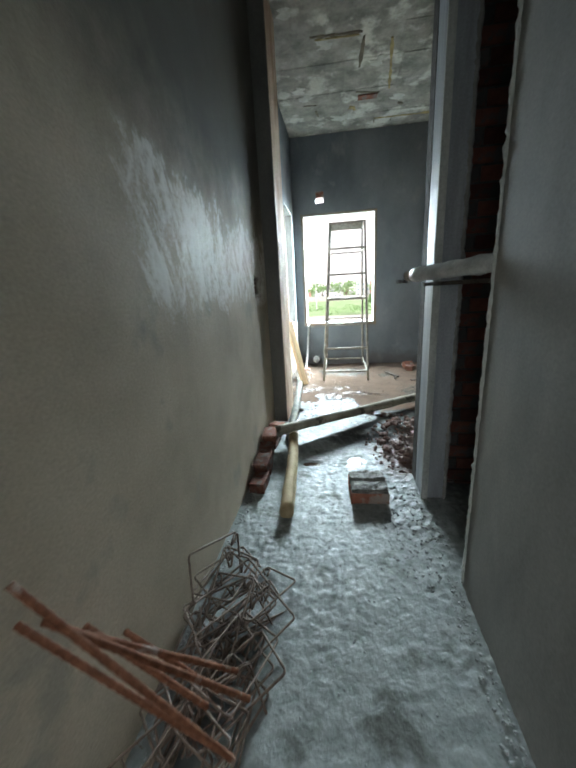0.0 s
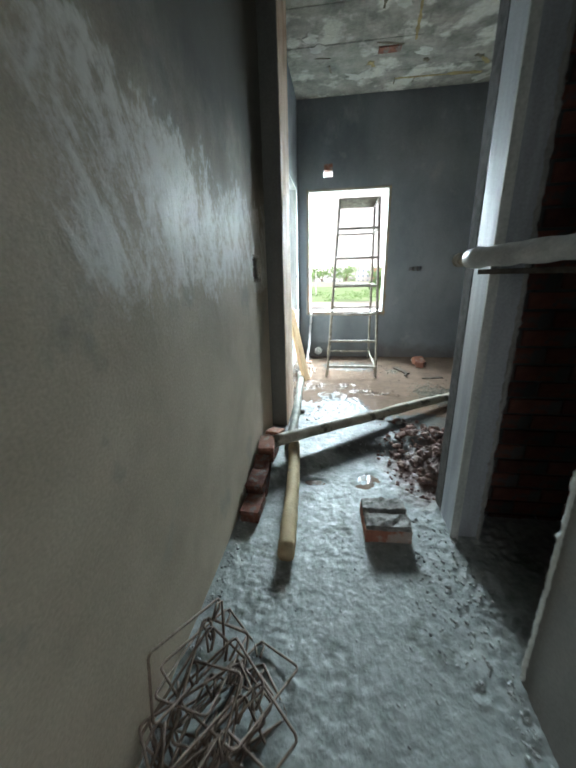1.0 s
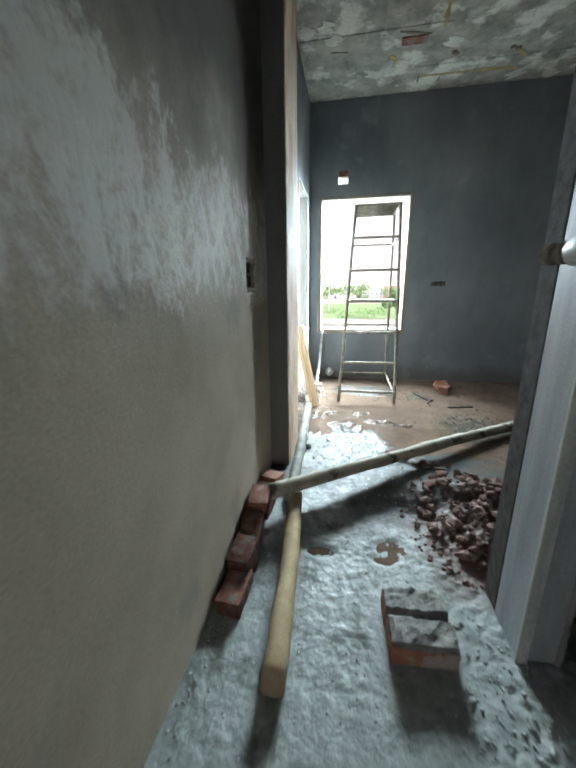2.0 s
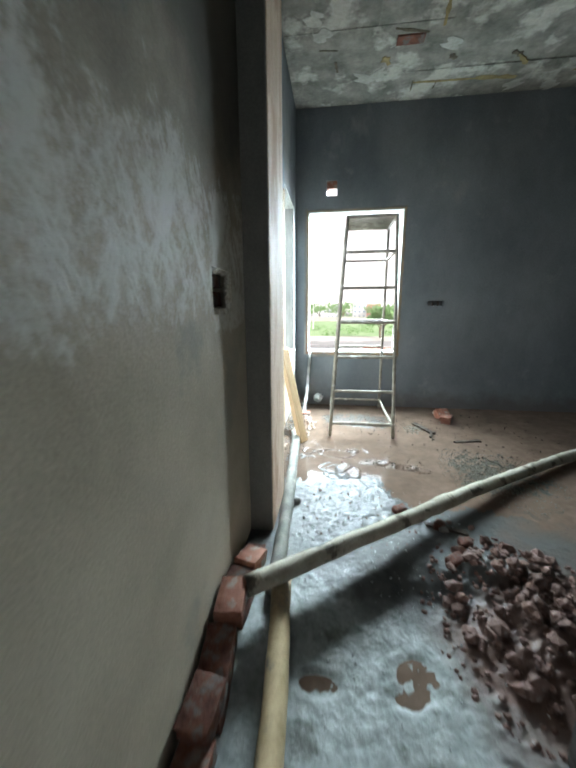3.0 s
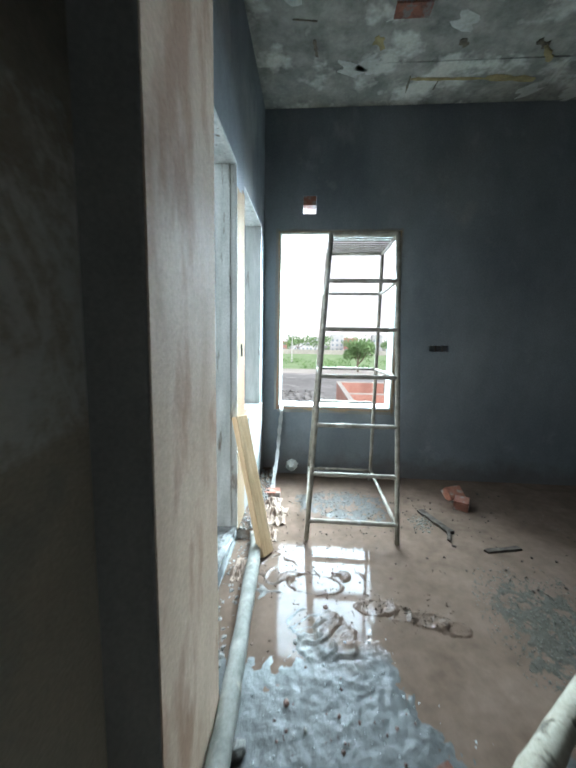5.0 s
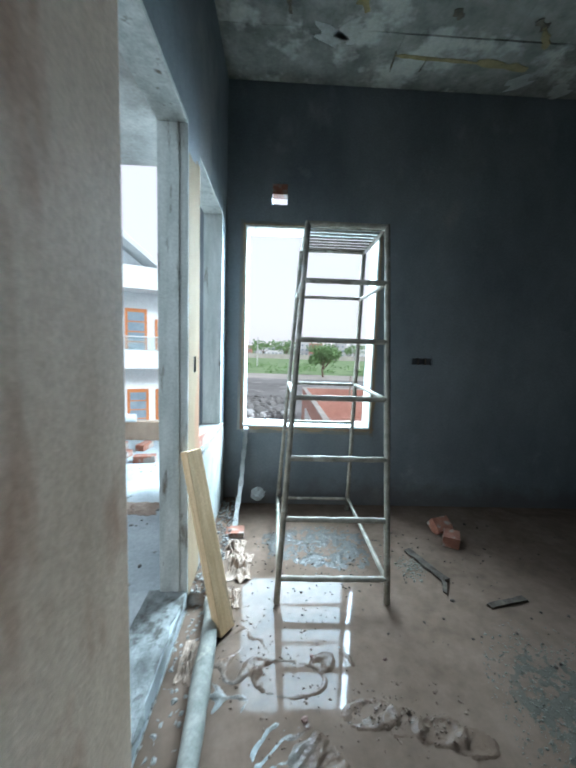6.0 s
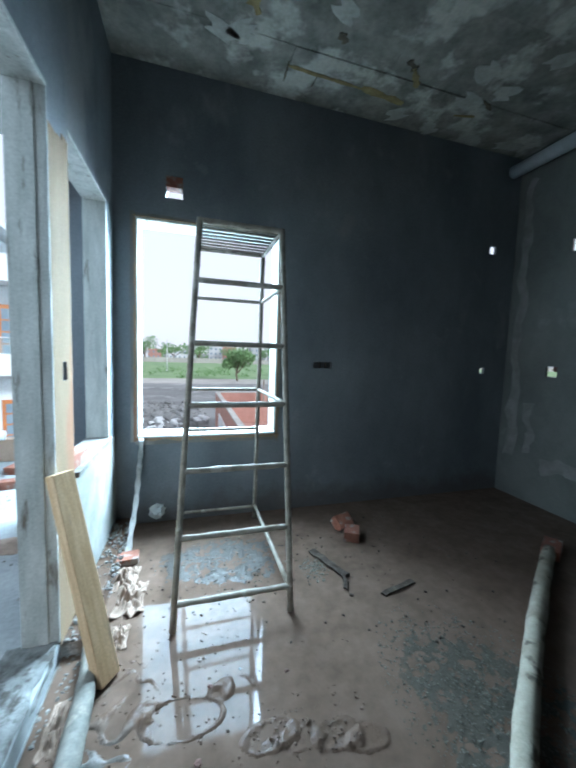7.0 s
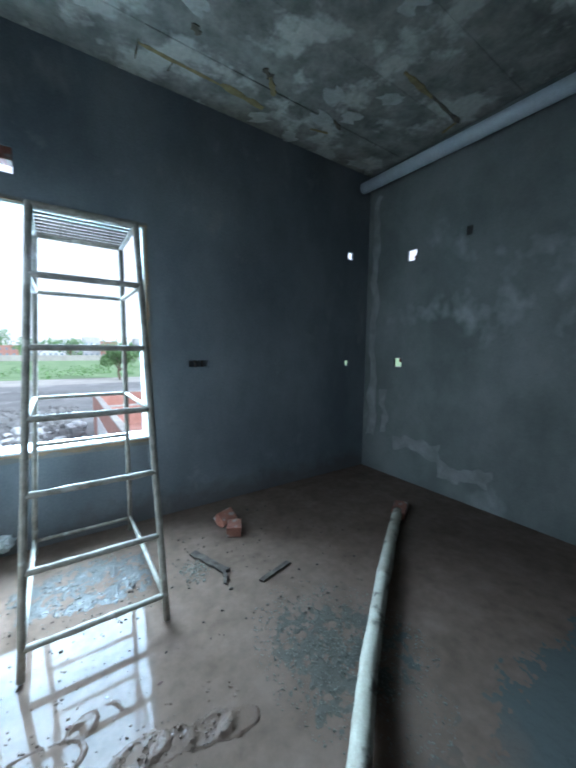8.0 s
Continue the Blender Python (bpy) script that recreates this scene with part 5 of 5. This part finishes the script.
for x, z, w, h, louv in ((-0.10, 0.85, 0.94, 2.08, 4), (-0.06, -2.73, 0.94, 1.95, 4), (-1.45, 1.2, 0.9, 1.15, 3), (-1.45, -1.9, 0.9, 1.1, 3), (1.1, 1.0, 0.8, 1.5, 6), (1.1, -2.3, 0.8, 1.5, 6),
                         (-3.4, 0.62, 0.85, 1.97, 4), (-3.4, -2.73, 0.85, 1.97, 4), (-5.2, 1.2, 1.0, 1.2, 3), (-5.2, -1.9, 1.0, 1.2, 3)):
    d = part("door" if h > 1.8 else "window", boxed(x - w / 2, 1.15, z, x + w / 2, 1.19, z + h), M["orange"], house, "orange varnished frame")
    for k in range(louv):
        hh = (h - 0.24) / louv
        part("pane", boxed(x - w / 2 + 0.12, 1.13, z + 0.14 + k * hh, x + w / 2 - 0.12, 1.148, z + 0.08 + (k + 1) * hh), M["pane_dark"], d)
part("window", boxed(-2.6, 1.25, 4.85, -2.2, 1.29, 5.5), M["pane_dark"], house)
solo("plot_wall", boxed(-9, 15.2, -4.0, -2.0, 15.4, -2.2, 0.02), M["far_brick"], "low brick plot wall", "wall", m=pose(0, 0, 0))

block2 = thing("brick_building", pose(-6.2, 27, 0, 0, 0, 10), "tall red brick building with a pale side", "building")
part("wall", boxed(-2.5, 0, -4, 2.0, 8, 5.2), M["far_brick"], block2)
part("side", boxed(2.0, 0.0, -4, 2.12, 8, 3.2), M["house_white"], block2)
for k in range(26):
    part("course", boxed(-2.5, -0.02, -3.6 + k * 0.33, 2.0, -0.003, -3.54 + k * 0.33), M["pale_far"], block2)

# roofless brick shell below the window
shell = thing("brick_shell", pose(0, 0, 0), "roofless red brick building shell with pale wall tops", "building")
T = -1.5
for nm, q in (("wall", (2.2, 14.0, -4, 2.45, 27.5, T)), ("wall", (2.45, 27.25, -4, 14, 27.5, T)), ("wall", (2.45, 21.4, -4, 14, 21.63, T)), ("wall", (2.45, 14.0, -4, 14, 14.23, T)), ("wall", (7.5, 14.23, -4, 7.73, 27.25, T))):
    part(nm, boxed(*q), M["far_brick"], shell)
    part("coping", boxed(q[0] - 0.01, q[1] - 0.01, T, q[3] + 0.01, q[4] + 0.01, T + 0.06), M["road"], shell, "pale mortar wall top")
part("floor", boxed(2.45, 14.23, -2.6, 14, 27.25, -2.45), M["far_brick"], shell)
part("plinth", boxed(2.12, 14.0, -4, 2.197, 24.0, -2.4), M["pale_far"], shell, "pale plastered lower wall")
for x in (5.4, 5.75):
    part("post", sweep(bmesh.new(), [(x, 26.0, -2.5), (x, 26.0, -0.4)], 0.06, 8), M["steel"], shell)

sheet("track", -500, 500, 62, 73, 40, lambda x, y: -3.97, M["road"], "pale dusty track", "road")
sheet("grass_strip", -600, 600, 73, 178, 40, lambda x, y: -3.96, M["grass"], "green rough grass belt", "grass")
solo("far_bank", boxed(-600, 178, -4, 600, 180, -1.6), M["road"], "long pale bank behind the grass", "bank", kind="structure")


def leaves(bm_spots, size, n, seed):
    """Loose leaf clumps: bent quads thrown into a set of ellipsoids (x, y, z, rx, ry, rz)."""
    g = np.random.RandomState(seed)
    vs, fs = [], []
    for x, y, z, rx, ry, rz in bm_spots:
        for _ in range(n):
            d = g.normal(size=3)
            d = d / np.linalg.norm(d) * g.uniform(0.45, 1.05) ** 0.6
            c = np.array((x + d[0] * rx, y + d[1] * ry, z + d[2] * rz))
            u, v = g.normal(size=3), g.normal(size=3)
            u, v = u / np.linalg.norm(u) * size * g.uniform(0.6, 1.3), v / np.linalg.norm(v) * size * g.uniform(0.5, 1.1)
            k = len(vs)
            vs += [tuple(c - u), tuple(c + v * 0.6), tuple(c + u), tuple(c - v * 0.6)]
            fs += [(k, k + 1, k + 2), (k, k + 2, k + 3)]
    me = bpy.data.meshes.new("crown")
    me.from_pydata(vs, [], fs)
    me.materials.append(M["leaf"])
    return me


def tree(m, h, w, seed, n=170, label="leafy green tree on the far ground"):
    t = thing("tree", m, label, "tree", "trees")
    r = random.Random(seed)
    part("trunk", sweep(bmesh.new(), [(0, 0, -0.2), (0.05 * h * r.uniform(-1, 1), 0, h * 0.25), (0.08 * h * r.uniform(-1, 1), 0, h * 0.6)], [h * 0.035, h * 0.028, h * 0.012], 8), M["bark"], t)
    spots = []
    for k in range(9):
        a, rr2 = 6.283 * k / 9 + r.uniform(-0.3, 0.3), w * r.uniform(0.15, 0.42)
        p = (rr2 * math.cos(a), rr2 * math.sin(a), h * r.uniform(0.42, 0.82))
        spots.append((*p, w * r.uniform(0.16, 0.26), w * r.uniform(0.16, 0.26), h * r.uniform(0.12, 0.2)))
        if k % 2 == 0:
            part("limb", sweep(bmesh.new(), [(0, 0, h * 0.25), (p[0] * 0.5, p[1] * 0.5, h * 0.42), p], [h * 0.016, h * 0.011, h * 0.004], 6), M["bark"], t)
    ob = new("crown", leaves(spots, w * 0.045, n, seed))
    ob.parent = t
    return t


tree(pose(9.3, 68, -4), 6.2, 7.0, 1, 260, "round leafy green tree beside the dusty track")
tree(pose(21.5, 70, -4), 5.0, 6.0, 2)
tree(pose(-19, 120, -4), 9.0, 9.0, 3)
tree(pose(-34, 150, -4), 10.0, 11.0, 4)
r3 = random.Random(31)
for k in range(16):
    tree(pose(-70 + k * 13 + r3.uniform(-5, 5), 200 + r3.uniform(-12, 40), -4), r3.uniform(9, 14), r3.uniform(10, 17), 50 + k, 70)
bush = leaves([(r3.uniform(-70, 90), r3.uniform(74, 110), -3.7, r3.uniform(1.5, 4), r3.uniform(1.5, 3), r3.uniform(0.5, 1.3)) for k in range(90)], 0.32, 60, 5)
tagged(new("far_bushes", bush), "low green bushes along the grass belt", "bushes", kind="stuff")
wood = leaves([(r3.uniform(-260, 300), r3.uniform(260, 330), -1 + r3.uniform(0, 4), r3.uniform(6, 14), 6, r3.uniform(4, 8)) for k in range(150)], 1.5, 50, 6)
tagged(new("far_woods", wood), "hazy line of distant trees", "woods", kind="stuff")
for k in range(15):
    w, h = r3.uniform(6, 14), r3.uniform(6, 13)
    b = thing("far_house", pose(-75 + k * 13 + r3.uniform(-4, 4), 235 + r3.uniform(0, 18), -4), "small pale house far beyond the trees", "house", "far houses")
    part("wall", boxed(-w / 2, 0, 0, w / 2, 8, h), M["pale_far" if k % 4 else "far_brick"], b)
    for c in range(int(w // 3)):
        for f in range(int(h // 3.2)):
            part("window", boxed(-w / 2 + 0.9 + c * 3, -0.06, 1 + f * 3.2, -w / 2 + 2.1 + c * 3, -0.01, 2.3 + f * 3.2), M["pane_dark"], b)
crumbs("rubble_mounds", [(r3.uniform(-6, 1.8), r3.uniform(19, 40), -3.95, 0.06 + 0.5 * r3.random() ** 4) for k in range(900)], M["ground"], "broken concrete and earth mounds on the plot", "rubble")
crumbs("rubble_mounds", [(r3.uniform(-4, 1.9), r3.uniform(20, 30), -3.8, r3.uniform(0.08, 0.38)) for k in range(90)], M["pale_far"], "pale broken slabs lying on the plot", "rubble")
for x in (0.5, 30.0):
    solo("power_pole", sweep(bmesh.new(), [(x - 6, 100, -4), (x - 6, 100, 4.5)], [0.16, 0.1], 8), M["pale_far"], "thin concrete power pole far off", "pole", "power poles")
